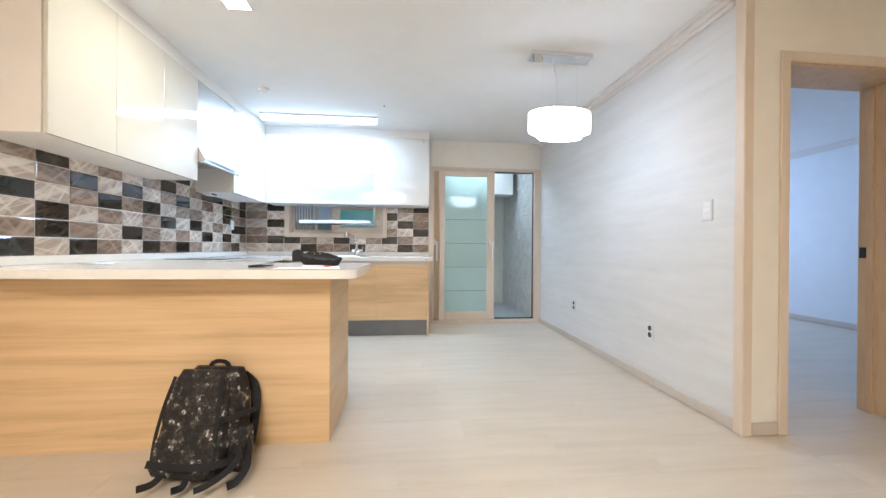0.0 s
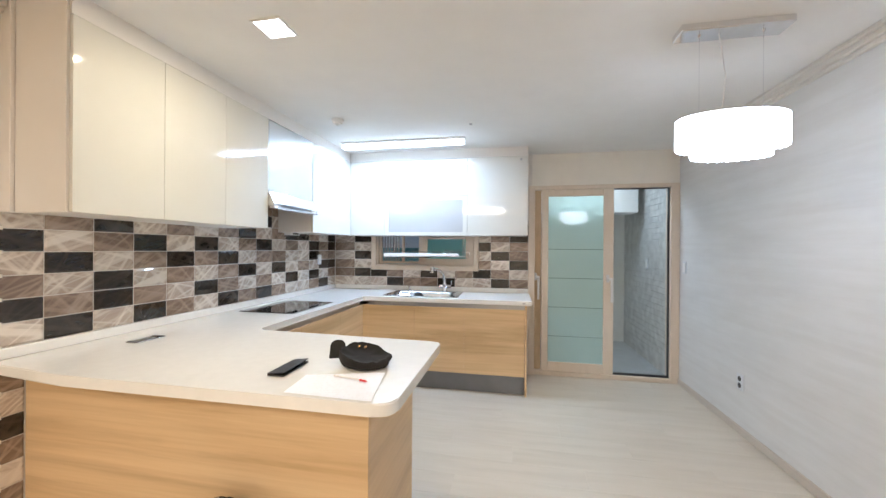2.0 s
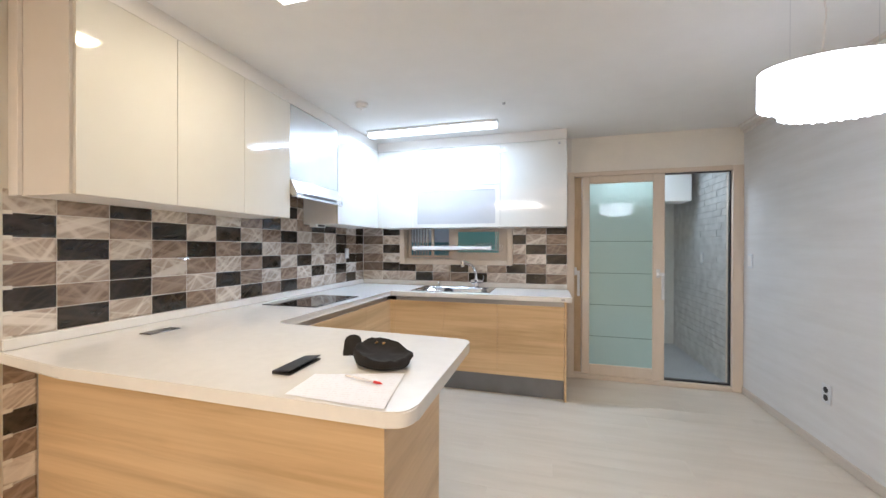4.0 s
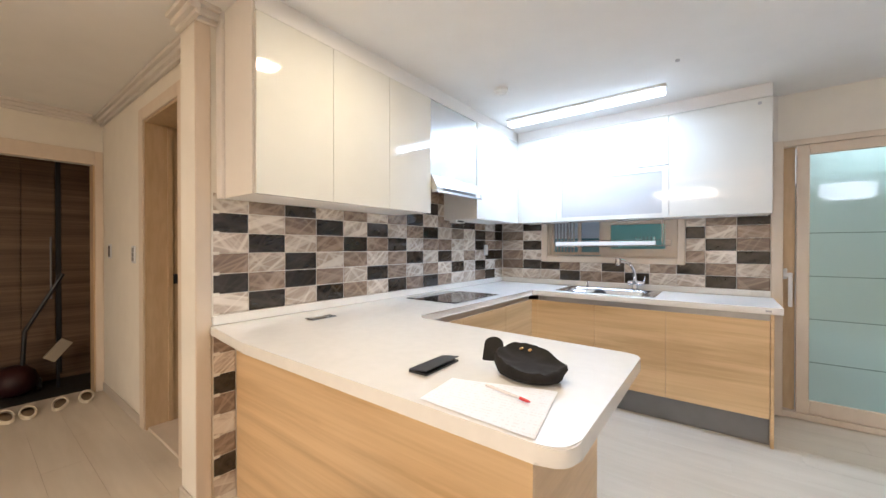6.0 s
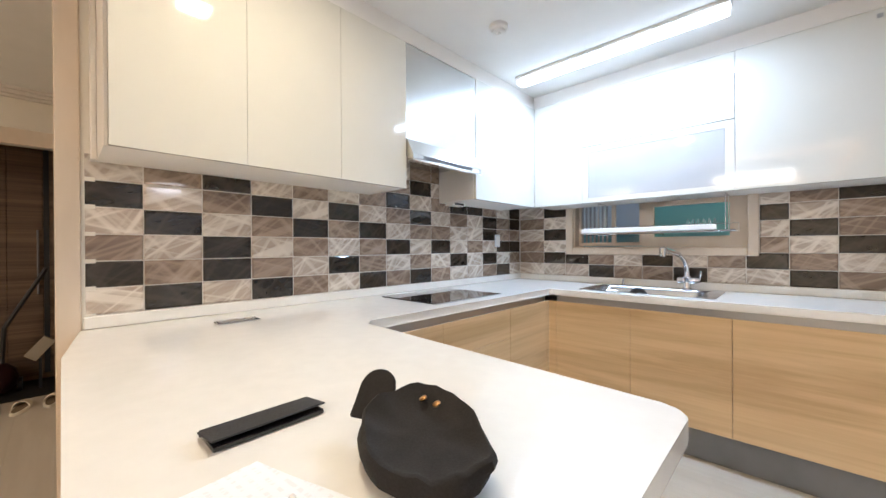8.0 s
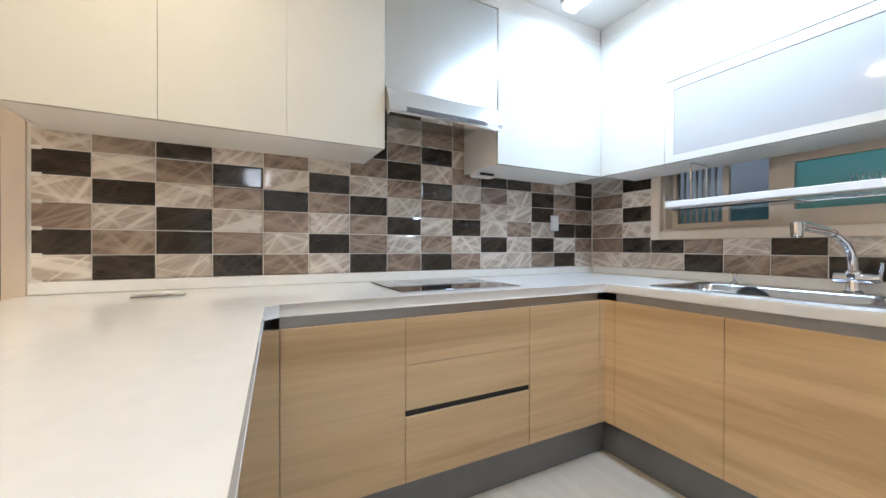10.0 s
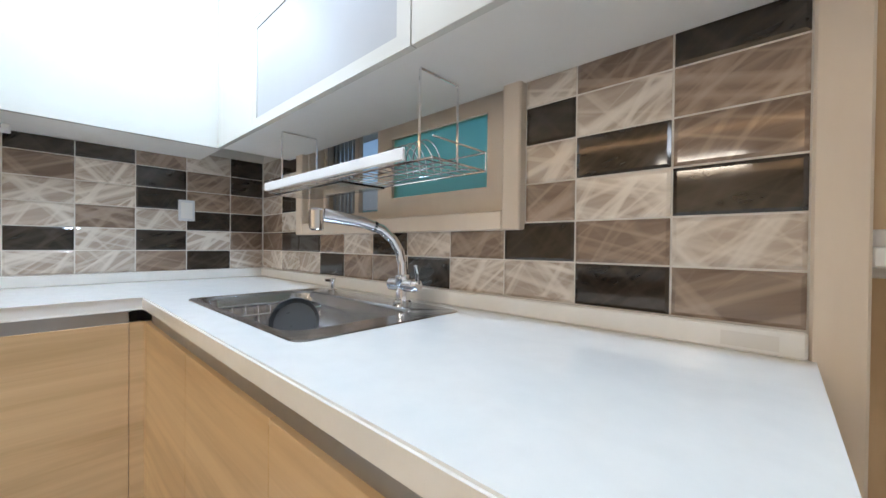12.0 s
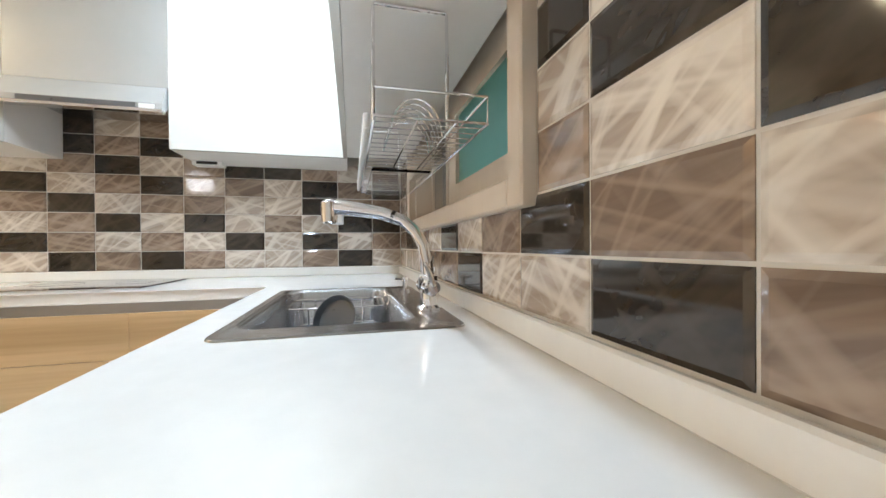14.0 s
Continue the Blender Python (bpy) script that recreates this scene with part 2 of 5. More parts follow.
def lathe(bm, centre, profile, sides=32):
    """A turned body: profile of (radius, height) from bottom to top."""
    cx, cy, cz = centre
    rings = [[bm.verts.new((cx + r * math.cos(2 * math.pi * k / sides), cy + r * math.sin(2 * math.pi * k / sides), cz + h)) for k in range(sides)] for r, h in profile]
    for a, b in zip(rings, rings[1:]):
        for k in range(sides):
            bm.faces.new((a[k], a[(k + 1) % sides], b[(k + 1) % sides], b[k]))
    bm.faces.new(rings[0][::-1])
    bm.faces.new(rings[-1])


# ---- the shell ----
XL, YS, XR, YD = -1.906, 4.553, 1.825, 4.575
YC, YP = 1.65, 1.60
floor = structure(slab("floor", (-4.39, 5.8, -3.4, 6.5, -0.16, -0.012), M_GROUT), "pale wood-look laminate floor boards", "floor")
structure(slab("ceiling", (-6.2, 5.8, -3.4, 6.5, CEIL, CEIL + 0.1), M_CEIL), "plain white papered ceiling", "ceiling")

wall_west = structure(slab("wall_west", (-2.05, XL - 0.003, YP + 0.012, 4.72, -0.012, CEIL), M_GROUT), "kitchen wall clad in glazed tiles", "wall")
WX0, WX1, WZ0, WZ1 = -1.385, -0.25, 1.155, 1.60
wall_north = structure(slabs("wall_north", [(-1.914, WX0, YS + 0.003, 4.72, -0.012, CEIL), (WX1, 0.375, YS + 0.003, 4.72, -0.012, CEIL), (WX0, WX1, YS + 0.003, 4.72, -0.012, WZ0), (WX0, WX1, YS + 0.003, 4.72, WZ1, CEIL)], M_GROUT), "tiled kitchen wall behind the sink", "wall")
structure(slab("wall_over_sliding_door", (0.375, XR, YD, 4.72, 2.035, CEIL), M_WALL), "ivory papered wall above the sliding door", "wall")
structure(slab("wall_east", (XR, 1.93, 1.64, 4.72, -0.012, CEIL), M_STONE), "grey-white travertine pattern papered wall", "wall")
structure(slabs("wall_bedroom_side", [(1.86, 2.065, 1.60, 1.85, -0.012, CEIL), (2.875, 3.3, 1.60, 1.85, -0.012, CEIL), (2.065, 2.875, 1.60, 1.85, 1.99, CEIL)], M_WALL), "ivory papered wall around the bedroom doorway", "wall")
structure(slabs("wall_corridor", [(-4.27, -3.10, YC, 1.85, -0.012, CEIL), (-2.42, -2.05, YC, 1.85, -0.012, CEIL), (-3.10, -2.42, YC, 1.85, 2.12, CEIL)], M_WALL), "ivory papered corridor wall with doorway", "wall")
EY0, EY1, EZ = 0.25, 1.602, 1.965
structure(slabs("wall_entrance", [(-4.39, -4.27, EY1, 1.85, -0.012, CEIL), (-4.39, -4.27, -3.3, EY0, -0.012, CEIL), (-4.39, -4.27, EY0, EY1, EZ, CEIL)], M_WALL), "ivory papered wall around the entrance opening", "wall")
structure(slab("wall_south", (-4.27, 3.3, -3.3, -3.2, -0.012, CEIL), M_WALL), "plain ivory living room wall", "wall")
structure(slab("wall_living_east", (3.3, 3.4, -3.3, 1.85, -0.012, CEIL), M_WALL), "plain ivory living room wall", "wall")
# bedroom behind the doorway
M_BEDROOM = plain("bedroom_wallpaper", (0.74, 0.75, 0.76), 0.8, vary=0.03, relief=0.15, grain=120)
structure(slabs("wall_bedroom", [(5.6, 5.7, 1.7, 6.1, -0.012, CEIL), (1.9, 5.6, 6.0, 6.1, -0.012, CEIL), (3.4, 5.6, 1.75, 1.85, -0.012, CEIL), (1.931, 1.98, 1.85, 6.0, -0.012, CEIL)], M_BEDROOM), "pale papered bedroom walls", "wall")
# utility room behind the sliding door
M_UTIL = plain("utility_render", (0.66, 0.66, 0.64), 0.8, vary=0.06, grain=80, relief=0.3)
structure(slabs("wall_utility", [(0.2, 1.9, 6.3, 6.4, -0.05, CEIL), (0.1, 0.2, 4.72, 6.4, -0.05, CEIL), (1.80, 1.9, 4.72, 6.3, -0.05, CEIL)], M_UTIL), "grey rendered utility room walls", "wall")
# small room behind the corridor doorway
structure(slabs("wall_bathroom", [(-3.4, -3.3, 1.85, 3.3, -0.012, CEIL), (-3.4, -2.05, 3.3, 3.4, -0.012, CEIL)], M_WALL), "plain walls of the room off the corridor", "wall")
# entrance hall
structure(slabs("wall_entrance_hall", [(-5.9, -4.39, 1.85, 1.95, -0.15, CEIL), (-5.9, -4.39, 0.05, 0.15, -0.15, CEIL), (-6.0, -5.9, 0.05, 1.95, -0.15, CEIL)], M_DARKWOOD), "dark timber-slat entrance walls", "wall")
# ---- trims, frames and doors of the shell ----
corner = lambda name, dims: structure(slab(name, dims, M_TRIM, None, "", 0.004), "pale wood-film corner post", "trim")
structure(slab("wall_end_post", (-2.09, -1.9055, 1.548, YC - 0.0005, -0.012, CEIL), M_WALL), "ivory papered end of the kitchen wall", "wall")
corner("trim_corner_west", (-1.905, -1.899, 1.545, YP + 0.0115, 0, CEIL))
corner("trim_corner_east", (XR - 0.02, 1.862, 1.586, 1.645, 0, CEIL))

# ---- kitchen units ----
TOPZ, TOPB = 0.875, 0.833
FX, FY = -1.285, 3.925
PEN_F, PEN_B, PEN_X = 1.725, 2.31, -0.325


def rounded(points, radii, seg=6):
    """A flat outline with its corners rounded."""
    out = []
    n = len(points)
    for i, (p, r) in enumerate(zip(points, radii)):
        if not r:
            out.append(p)
            continue
        a, b, c = (Vector(points[i - 1]), Vector(p), Vector(points[(i + 1) % n]))
        u, v = (a - b).normalized(), (c - b).normalized()
        for k in range(seg + 1):
            f = k / seg
            q = b + u * r * (1 - f) ** 2 + v * r * f ** 2
            out.append((q.x, q.y))
    return out


wt = thing("worktop", (XL + 0.3, 3.0, TOPB), "white solid-surface worktop with rounded peninsula end", "worktop")
bm = bmesh.new()
WY = 3.918
SX0, SX1, SY0, SY1 = -1.105, -0.364, 4.018, 4.48
outer = rounded([(XL + 0.0145, 1.604), (-1.46, 1.558), (-0.178, 1.552), (-0.178, 2.325), (-1.235, 2.372), (-1.282, 2.42), (-1.282, WY)], [0, 0, 0.07, 0.05, 0, 0, 0])
outline = outer + [(SX0, SY0), (SX0, SY1), (SX1, SY1), (SX1, SY0), (SX0, SY0), (-1.282, WY), (0.347, WY), (0.347, YS - 0.002), (XL + 0.002, YS - 0.002)]
low, high = ([bm.verts.new((x, y, z)) for x, y in outline] for z in (TOPB, TOPZ))
bm.faces.new(low[::-1]), bm.faces.new(high)
edge_run = []
for i in range(len(outline)):
    j = (i + 1) % len(outline)
    bm.faces.new((low[i], low[j], high[j], high[i]))
    if i < len(outer) - 1 or len(outer) + 5 <= i < len(outer) + 6:
        edge_run += [bm.edges.get((high[i], high[j])), bm.edges.get((low[i], low[j]))]
bmesh.ops.bevel(bm, geom=edge_run, offset=0.004, segments=2, affect="EDGES")
part("top", bm, M_TOP, wt, smooth=True)
slabs("upstand", [(XL + 0.002, XL + 0.016, 1.614, YS - 0.002, TOPZ, 0.922), (XL + 0.016, 0.337, YS - 0.016, YS - 0.002, TOPZ, 0.922)], M_TOP, wt, "low upstand along the wall", 0.004)


def front(parent, dims, material=M_OAK, name="door"):
    return slab(name, dims, material, parent, "", 0.001)


def base_left(y0, y1, splits, label):
    u = thing("base_cabinet", (-1.6, (y0 + y1) / 2, 0), label, "cabinet", "kitchen base cabinets")
    slabs("body", [(XL + 0.003, FX - 0.02, y0 + 0.001, y1 - 0.001, 0.176, TOPB - 0.002), (XL + 0.003, FX - 0.07, y0 + 0.001, y1 - 0.001, 0.0, 0.176)], M_CARCASS, u)
    slab("channel", (FX - 0.019, FX - 0.012, y0, y1, 0.785, TOPB - 0.003), M_GREY, u, "grey aluminium grip channel")
    for z0, z1 in splits:
        front(u, (FX - 0.018, FX, y0 + 0.0009, y1 - 0.0009, z0, z1), M_OAK, "door" if len(splits) == 1 else "drawer_front")
    return u


def base_sink(x0, x1, label):
    u = thing("base_cabinet", ((x0 + x1) / 2, 4.2, 0), label, "cabinet", "kitchen base cabinets")
    slabs("body", [(x0 + 0.001, x1 - 0.001, FY + 0.02, YS - 0.06, 0.176, 0.62), (x0 + 0.001, x1 - 0.001, FY + 0.07, YS - 0.06, 0.0, 0.176)], M_CARCASS, u)
    slab("channel", (x0, x1, FY + 0.012, FY + 0.019, 0.785, TOPB - 0.003), M_GREY, u, "grey aluminium grip channel")
    front(u, (x0 + 0.0009, x1 - 0.0009, FY, FY + 0.018, 0.178, 0.792))
    return u


base_left(2.421, 2.848, [(0.178, 0.792)], "oak laminate base cabinet with a plain door")
dr = base_left(2.848, 3.438, [(0.618, 0.792), (0.447, 0.615), (0.178, 0.422)], "oak laminate drawer unit below the hob")
slab("grip_channel", (FX - 0.019, FX - 0.006, 2.850, 3.436, 0.424, 0.445), M_BLACK, dr, "dark recessed grip channel")
base_left(3.438, 3.885, [(0.178, 0.792)], "oak laminate corner base cabinet with a plain door")
base_sink(-1.23, -0.757, "oak laminate sink cabinet with a plain door")
base_sink(-0.757, -0.272, "oak laminate sink cabinet with a plain door")
last_base = base_sink(-0.272, 0.285, "oak laminate end cabinet with a wide plain door")
fl = thing("corner_filler", (-1.28, 3.92, 0), "oak laminate filler strips in the inner corner", "filler panel")
slab("strip", (FX - 0.018, FX, 3.8855, FY + 0.0005, 0.178, 0.792), M_OAK, fl)
slab("strip", (FX + 0.0003, -1.2305, FY, FY + 0.018, 0.178, 0.792), M_OAK, fl)
slab("end_panel", (0.287, 0.305, FY - 0.004, YS - 0.01, 0, TOPB - 0.002), M_OAK, last_base, "oak end panel down to the floor", 0.002)
tk = thing("toe_kick", (-0.5, 3.98, 0), "brushed grey plinth under the base cabinets", "plinth")
slab("plinth", (-1.335, 0.286, FY + 0.048, FY + 0.06, 0.0, 0.176), M_KICK, tk)
slab("plinth", (FX - 0.062, FX - 0.05, 2.36, FY + 0.05, 0.0, 0.176), M_KICK, tk)

M_BOARD = plain("warm_beige_board", (0.47, 0.40, 0.33), 0.45, vary=0.06)
# dark brown that puts the shade of the open niche into its back
M_NICHE_SHADE = plain("niche_shade_brown", (0.045, 0.038, 0.035), 0.4, vary=0.08)
pn = thing("peninsula", (-1.1, 2.0, 0), "oak laminate clad peninsula base with an open niche behind", "kitchen island")
slab("front_panel", (XL + 0.003, PEN_X, PEN_F, PEN_F + 0.018, 0, TOPB - 0.002), M_OAK, pn, "", 0.001)
slab("end_panel", (PEN_X - 0.018, PEN_X, PEN_F + 0.0185, PEN_B, 0, TOPB - 0.002), M_OAK, pn, "", 0.001)
slab("back_panel", (FX - 0.05, -0.912, PEN_B - 0.02, PEN_B - 0.004, 0.0, 0.80), M_BOARD, pn, "plain warm beige back panel")
slab("niche_side", (-0.912, -0.900, PEN_B - 0.35, PEN_B - 0.002, 0.0, 0.80), M_GREY, pn, "grey edged niche side")
slab("niche_back", (-0.8995, PEN_X - 0.0185, PEN_B - 0.36, PEN_B - 0.345, 0.0, 0.80), M_NICHE_SHADE, pn, "recessed niche back, coloured dark for the shade inside")
slab("filler_strip", (FX - 0.018, FX, PEN_B - 0.0035, 2.4203, 0.178, 0.792), M_OAK, pn, "oak laminate filler strip")
slab("channel", (FX - 0.05, PEN_X - 0.0185, PEN_B - 0.03, PEN_B - 0.021, 0.80, TOPB - 0.002), M_BLACK, pn, "dark grip channel")

# ---- upper cabinets ----
UZ0, UZ1 = 1.486, 2.28
UX, UY = -1.562, 4.222


def upper_left(y0, y1, splits, label):
    u = thing("wall_cabinet", (-1.72, (y0 + y1) / 2, UZ0), label, "cabinet", "kitchen wall cabinets")
    slab("body", (XL + 0.003, UX - 0.02, y0, y1 - 0.001, UZ0 + 0.002, UZ1), M_CARCASS, u)
    edges = [y0, *splits, y1]
    for a, b in zip(edges, edges[1:]):
        front(u, (UX - 0.019, UX, a + 0.0007, b - 0.0007, UZ0, UZ1), M_GLOSS)
    return u


first_upper = upper_left(1.662, 2.858, [2.058, 2.462], "glossy white wall cabinet with three plain doors")
upper_left(3.461, 4.240, [], "glossy white wall cabinet beside the range hood")
u = thing("wall_cabinet", (-0.6, 4.35, UZ0), "glossy white wall cabinet with a frosted flap over the window", "cabinet", "kitchen wall cabinets")
slab("body", (UX + 0.002, 0.318, UY + 0.02, YS - 0.005, UZ0 + 0.002, UZ1), M_CARCASS, u)
HX0, HX1, HZ = -1.170, -0.286, 1.893
front(u, (UX + 0.002, HX0 - 0.002, UY, UY + 0.019, UZ0, UZ1), M_GLOSS)
front(u, (HX0, HX1 - 0.002, UY, UY + 0.019, HZ + 0.0045, UZ1), M_GLOSS)
front(u, (HX1 + 0.0015, 0.318, UY, UY + 0.019, UZ0, UZ1), M_GLOSS)
flap = slabs("flap_door", [(HX0, HX1 - 0.002, UY, UY + 0.019, UZ0, UZ0 + 0.035), (HX0, HX1 - 0.002, UY, UY + 0.019, HZ - 0.042, HZ), (HX0, HX0 + 0.045, UY, UY + 0.019, UZ0 + 0.035, HZ - 0.042), (HX1 - 0.047, HX1 - 0.002, UY, UY + 0.019, UZ0 + 0.035, HZ - 0.042)], M_GLOSS, u, "lift-up flap with a white frame")
M_FLAP = plain("white_frosted_glass", (0.46, 0.455, 0.455), 0.06, vary=0.02, relief=0)
slab("pane", (HX0 + 0.046, HX1 - 0.048, UY + 0.003, UY + 0.012, UZ0 + 0.036, HZ - 0.043), M_FLAP, flap, "frosted white glass pane")
slab("side_panel", (XL + 0.003, UX - 0.0195, 1.653, 1.6615, UZ0, CEIL - 0.001), M_CARCASS, first_upper, "plain white side panel up to the ceiling")
fe = tagged(slab("end_filler", (XL + 0.003, XL + 0.06, 1.636, 1.6525, UZ0, CEIL - 0.001), M_CARCASS, None, "", 0.002), "white end strip beside the wall cabinet", "filler panel")
ff = thing("filler_strip", (-1.6, 3.0, UZ1), "white filler strip between wall cabinets and ceiling", "filler panel")
slab("strip", (XL + 0.003, UX - 0.006, 1.662, 4.222, UZ1 + 0.004, CEIL), M_CARCASS, ff)
slab("strip", (UX - 0.005, 0.318, UY + 0.006, YS - 0.004, UZ1 + 0.004, CEIL), M_CARCASS, ff)

# ---- lamps ----
t = thing("tube_light", (-0.87, 3.845, CEIL), "long slim white ceiling batten light, lit", "ceiling light")
slab("housing", (-1.475, -0.262, 3.80, 3.89, CEIL - 0.022, CEIL), M_PLASTIC, t, "", 0.004)
slab("diffuser", (-1.465, -0.272, 3.805, 3.885, CEIL - 0.06, CEIL - 0.023), M_TUBE, t, "glowing white diffuser", 0.012, 3)
LX, LY = -0.925, 2.03
t = thing("panel_light", (LX, LY, CEIL), "small square recessed ceiling light, lit", "ceiling light")
slabs("frame", [(LX - 0.075, LX + 0.075, LY - 0.075, LY - 0.065, CEIL - 0.008, CEIL), (LX - 0.075, LX + 0.075, LY + 0.065, LY + 0.075, CEIL - 0.008, CEIL), (LX - 0.075, LX - 0.065, LY - 0.065, LY + 0.065, CEIL - 0.008, CEIL), (LX + 0.065, LX + 0.075, LY - 0.065, LY + 0.065, CEIL - 0.008, CEIL)], M_PLASTIC, t)
slab("diffuser", (LX - 0.064, LX + 0.064, LY - 0.064, LY + 0.064, CEIL - 0.006, CEIL - 0.001), M_PANEL, t, "glowing square diffuser")

# ---- mouldings, skirtings and casings ----
def crown(name, runs):
    bm = bmesh.new()
    for axis, wall, side, a, b in runs:
        for d, z0, z1 in ((0.062, CEIL - 0.022, CEIL), (0.042, CEIL - 0.052, CEIL - 0.0225), (0.022, CEIL - 0.075, CEIL - 0.0525)):
            lo, hi = sorted((wall, wall + side * d))
            box(bm, *((a, b, lo, hi) if axis == "x" else (lo, hi, a, b)), z0, z1, 0.003)
    return structure(part(name, bm, M_CROWN), "pale stepped crown moulding under the ceiling", "trim")


crown("trim_crown_corridor", [("x", YC - 0.001, -1, -4.268, -2.091)])
crown("trim_crown_return", [("y", -1.8985, 1, 1.5475, 1.634), ("x", 1.547, -1, -2.09, -1.831)])
crown("trim_crown_entrance", [("y", -4.268, 1, -3.2, YC - 0.076)])
crown("trim_crown_east", [("y", XR - 0.001, -1, 1.66, YD - 0.03)])


def skirting(name, dims):
    structure(slab(name, dims, M_BASE, None, "", 0.005), "pale brown skirting board along the wall", "skirting")


skirting("baseboard_east", (XR - 0.012, XR - 0.001, 1.646, YD - 0.01, 0.001, 0.065))
skirting("baseboard_post", (1.863, 2.018, 1.587, 1.599, 0.001, 0.07))
skirting("baseboard_corridor", (-4.255, -3.177, YC - 0.013, YC - 0.001, 0.001, 0.075))
skirting("baseboard_corridor_short", (-2.343, -2.092, YC - 0.013, YC - 0.001, 0.001, 0.075))
skirting("baseboard_post_west", (-2.09, -1.906, 1.535, 1.547, 0.001, 0.075))
skirting("baseboard_bedroom", (5.588, 5.599, 1.86, 5.99, 0.001, 0.075))
crown("trim_crown_bedroom", [("y", 5.599, -1, 1.9, 5.99)])


def doorway(name, x0, x1, y0, y1, top, cas, label):
    d = structure(thing(name, ((x0 + x1) / 2, y0, 0), "", ""), label, "door frame")
    slab("casing", (x0 - cas, x0 + 0.008, y0 - 0.014, y0 - 0.001, 0.001, top + cas), M_TRIM, d, "", 0.003)
    slab("casing", (x1 - 0.008, x1 + cas, y0 - 0.014, y0 - 0.001, 0.001, top + cas), M_TRIM, d, "", 0.003)
    slab("casing", (x0 + 0.0085, x1 - 0.0085, y0 - 0.014, y0 - 0.001, top - 0.008, top + cas), M_TRIM, d, "", 0.003)
    slab("jamb", (x0 + 0.0005, x0 + 0.02, y0, y1 + 0.004, 0.001, top - 0.0005), M_JAMB, d, "brown wood-film jamb")
    slab("jamb", (x1 - 0.02, x1 - 0.0005, y0, y1 + 0.004, 0.001, top - 0.0005), M_JAMB, d, "brown wood-film jamb")
    slab("head_jamb", (x0 + 0.0205, x1 - 0.0205, y0, y1 + 0.004, top - 0.02, top - 0.0005), M_JAMB, d)
    for xa, xb in ((x0 + 0.0205, x0 + 0.032), (x1 - 0.032, x1 - 0.0205)):
        slab("door_stop", (xa, xb, y1 - 0.075, y1 - 0.045, 0.001, top - 0.021), M_JAMB, d)
    return d


d1 = doorway("door_1", 2.065, 2.875, 1.60, 1.85, 1.99, 0.045, "open bedroom doorway with wood-film frame")
slab("strike_plate", (2.84, 2.8545, 1.808, 1.838, 0.935, 1.0), M_BLACK, d1, "dark metal strike plate")
d2 = doorway("door_2", -3.10, -2.42, YC, 1.85, 2.12, 0.075, "open doorway off the corridor with wood-film frame")
slab("strike_plate", (-3.0795, -3.072, 1.808, 1.838, 0.99, 1.06), M_BLACK, d2, "dark metal strike plate")
slab("threshold", (-3.079, -2.441, YC + 0.01, 1.84, 0.001, 0.02), M_TRIM, d2, "pale raised threshold", 0.004)
d3 = structure(thing("door_3", (-4.27, 0.9, 0), "", ""), "entrance opening with pale wood-film frame", "door frame")
slab("casing", (-4.269, -4.255, EY1 - 0.008, EY1 + 0.046, 0.001, EZ + 0.11), M_TRIM, d3, "", 0.003)
slab("casing", (-4.269, -4.255, EY0 - 0.06, EY0 + 0.008, 0.001, EZ + 0.11), M_TRIM, d3, "", 0.003)
slab("casing", (-4.269, -4.255, EY0 + 0.0085, EY1 - 0.0085, EZ - 0.008, EZ + 0.11), M_TRIM, d3, "", 0.003)
slab("jamb", (-4.41, -4.2695, EY1 - 0.018, EY1 - 0.0005, -0.11, EZ - 0.0005), M_JAMB, d3)
slab("jamb", (-4.41, -4.2695, EY0 + 0.0005, EY0 + 0.018, -0.11, EZ - 0.0005), M_JAMB, d3)

# ---- sliding door to the utility room ----
sd = structure(thing("door_4", (1.07, YD, 0), "", ""), "pale framed sliding door with one frosted leaf", "sliding door")
FJ = 4.565
slab("frame", (0.338, 0.405, FJ - 0.02, 4.70, 0.001, 2.033), M_TRIM, sd, "", 0.004)
slab("frame", (1.742, XR - 0.0005, FJ, 4.70, 0.001, 2.033), M_TRIM, sd, "", 0.003)
slab("frame", (0.4055, 1.7415, FJ, 4.70, 1.992, 2.033), M_TRIM, sd, "", 0.003)
slab("sill", (0.4055, 1.7415, FJ, 4.70, 0.001, 0.045), M_TRIM, sd, "", 0.003)
leaf = thing("sliding_leaf", (0.84, 4.6, 0.05), "", "")
leaf.parent, leaf.matrix_parent_inverse = sd, sd.matrix_world.inverted()
L0, L1, LZ0, LZ1 = 0.478, 1.205, 0.047, 1.990
for nm, dims in (("stile", (L0, L0 + 0.07, 4.575, 4.608, LZ0, LZ1)), ("stile", (L1 - 0.1, L1, 4.575, 4.608, LZ0, LZ1)), ("rail", (L0 + 0.0705, L1 - 0.1005, 4.575, 4.608, LZ0, LZ0 + 0.1)), ("rail", (L0 + 0.0705, L1 - 0.1005, 4.575, 4.608, LZ1 - 0.072, LZ1))):
    slab(nm, dims, M_TRIM, leaf, "", 0.004)
slab("pane", (L0 + 0.066, L1 - 0.096, 4.588, 4.594, LZ0 + 0.096, LZ1 - 0.068), M_FROST, leaf, "frosted pale green glass pane").visible_shadow = False
M_LINE = plain("clear_line", (0.30, 0.42, 0.40), 0.2, vary=0.02, relief=0)
for z in (0.42, 0.73, 1.04, 1.35):
    slab("line", (L0 + 0.0715, L1 - 0.1015, 4.5865, 4.5878, z, z + 0.006), M_LINE, leaf, "thin clear line across the glass")
rear = thing("rear_leaf", (1.1, 4.65, 0.05), "", "")
rear.parent, rear.matrix_parent_inverse = sd, sd.matrix_world.inverted()
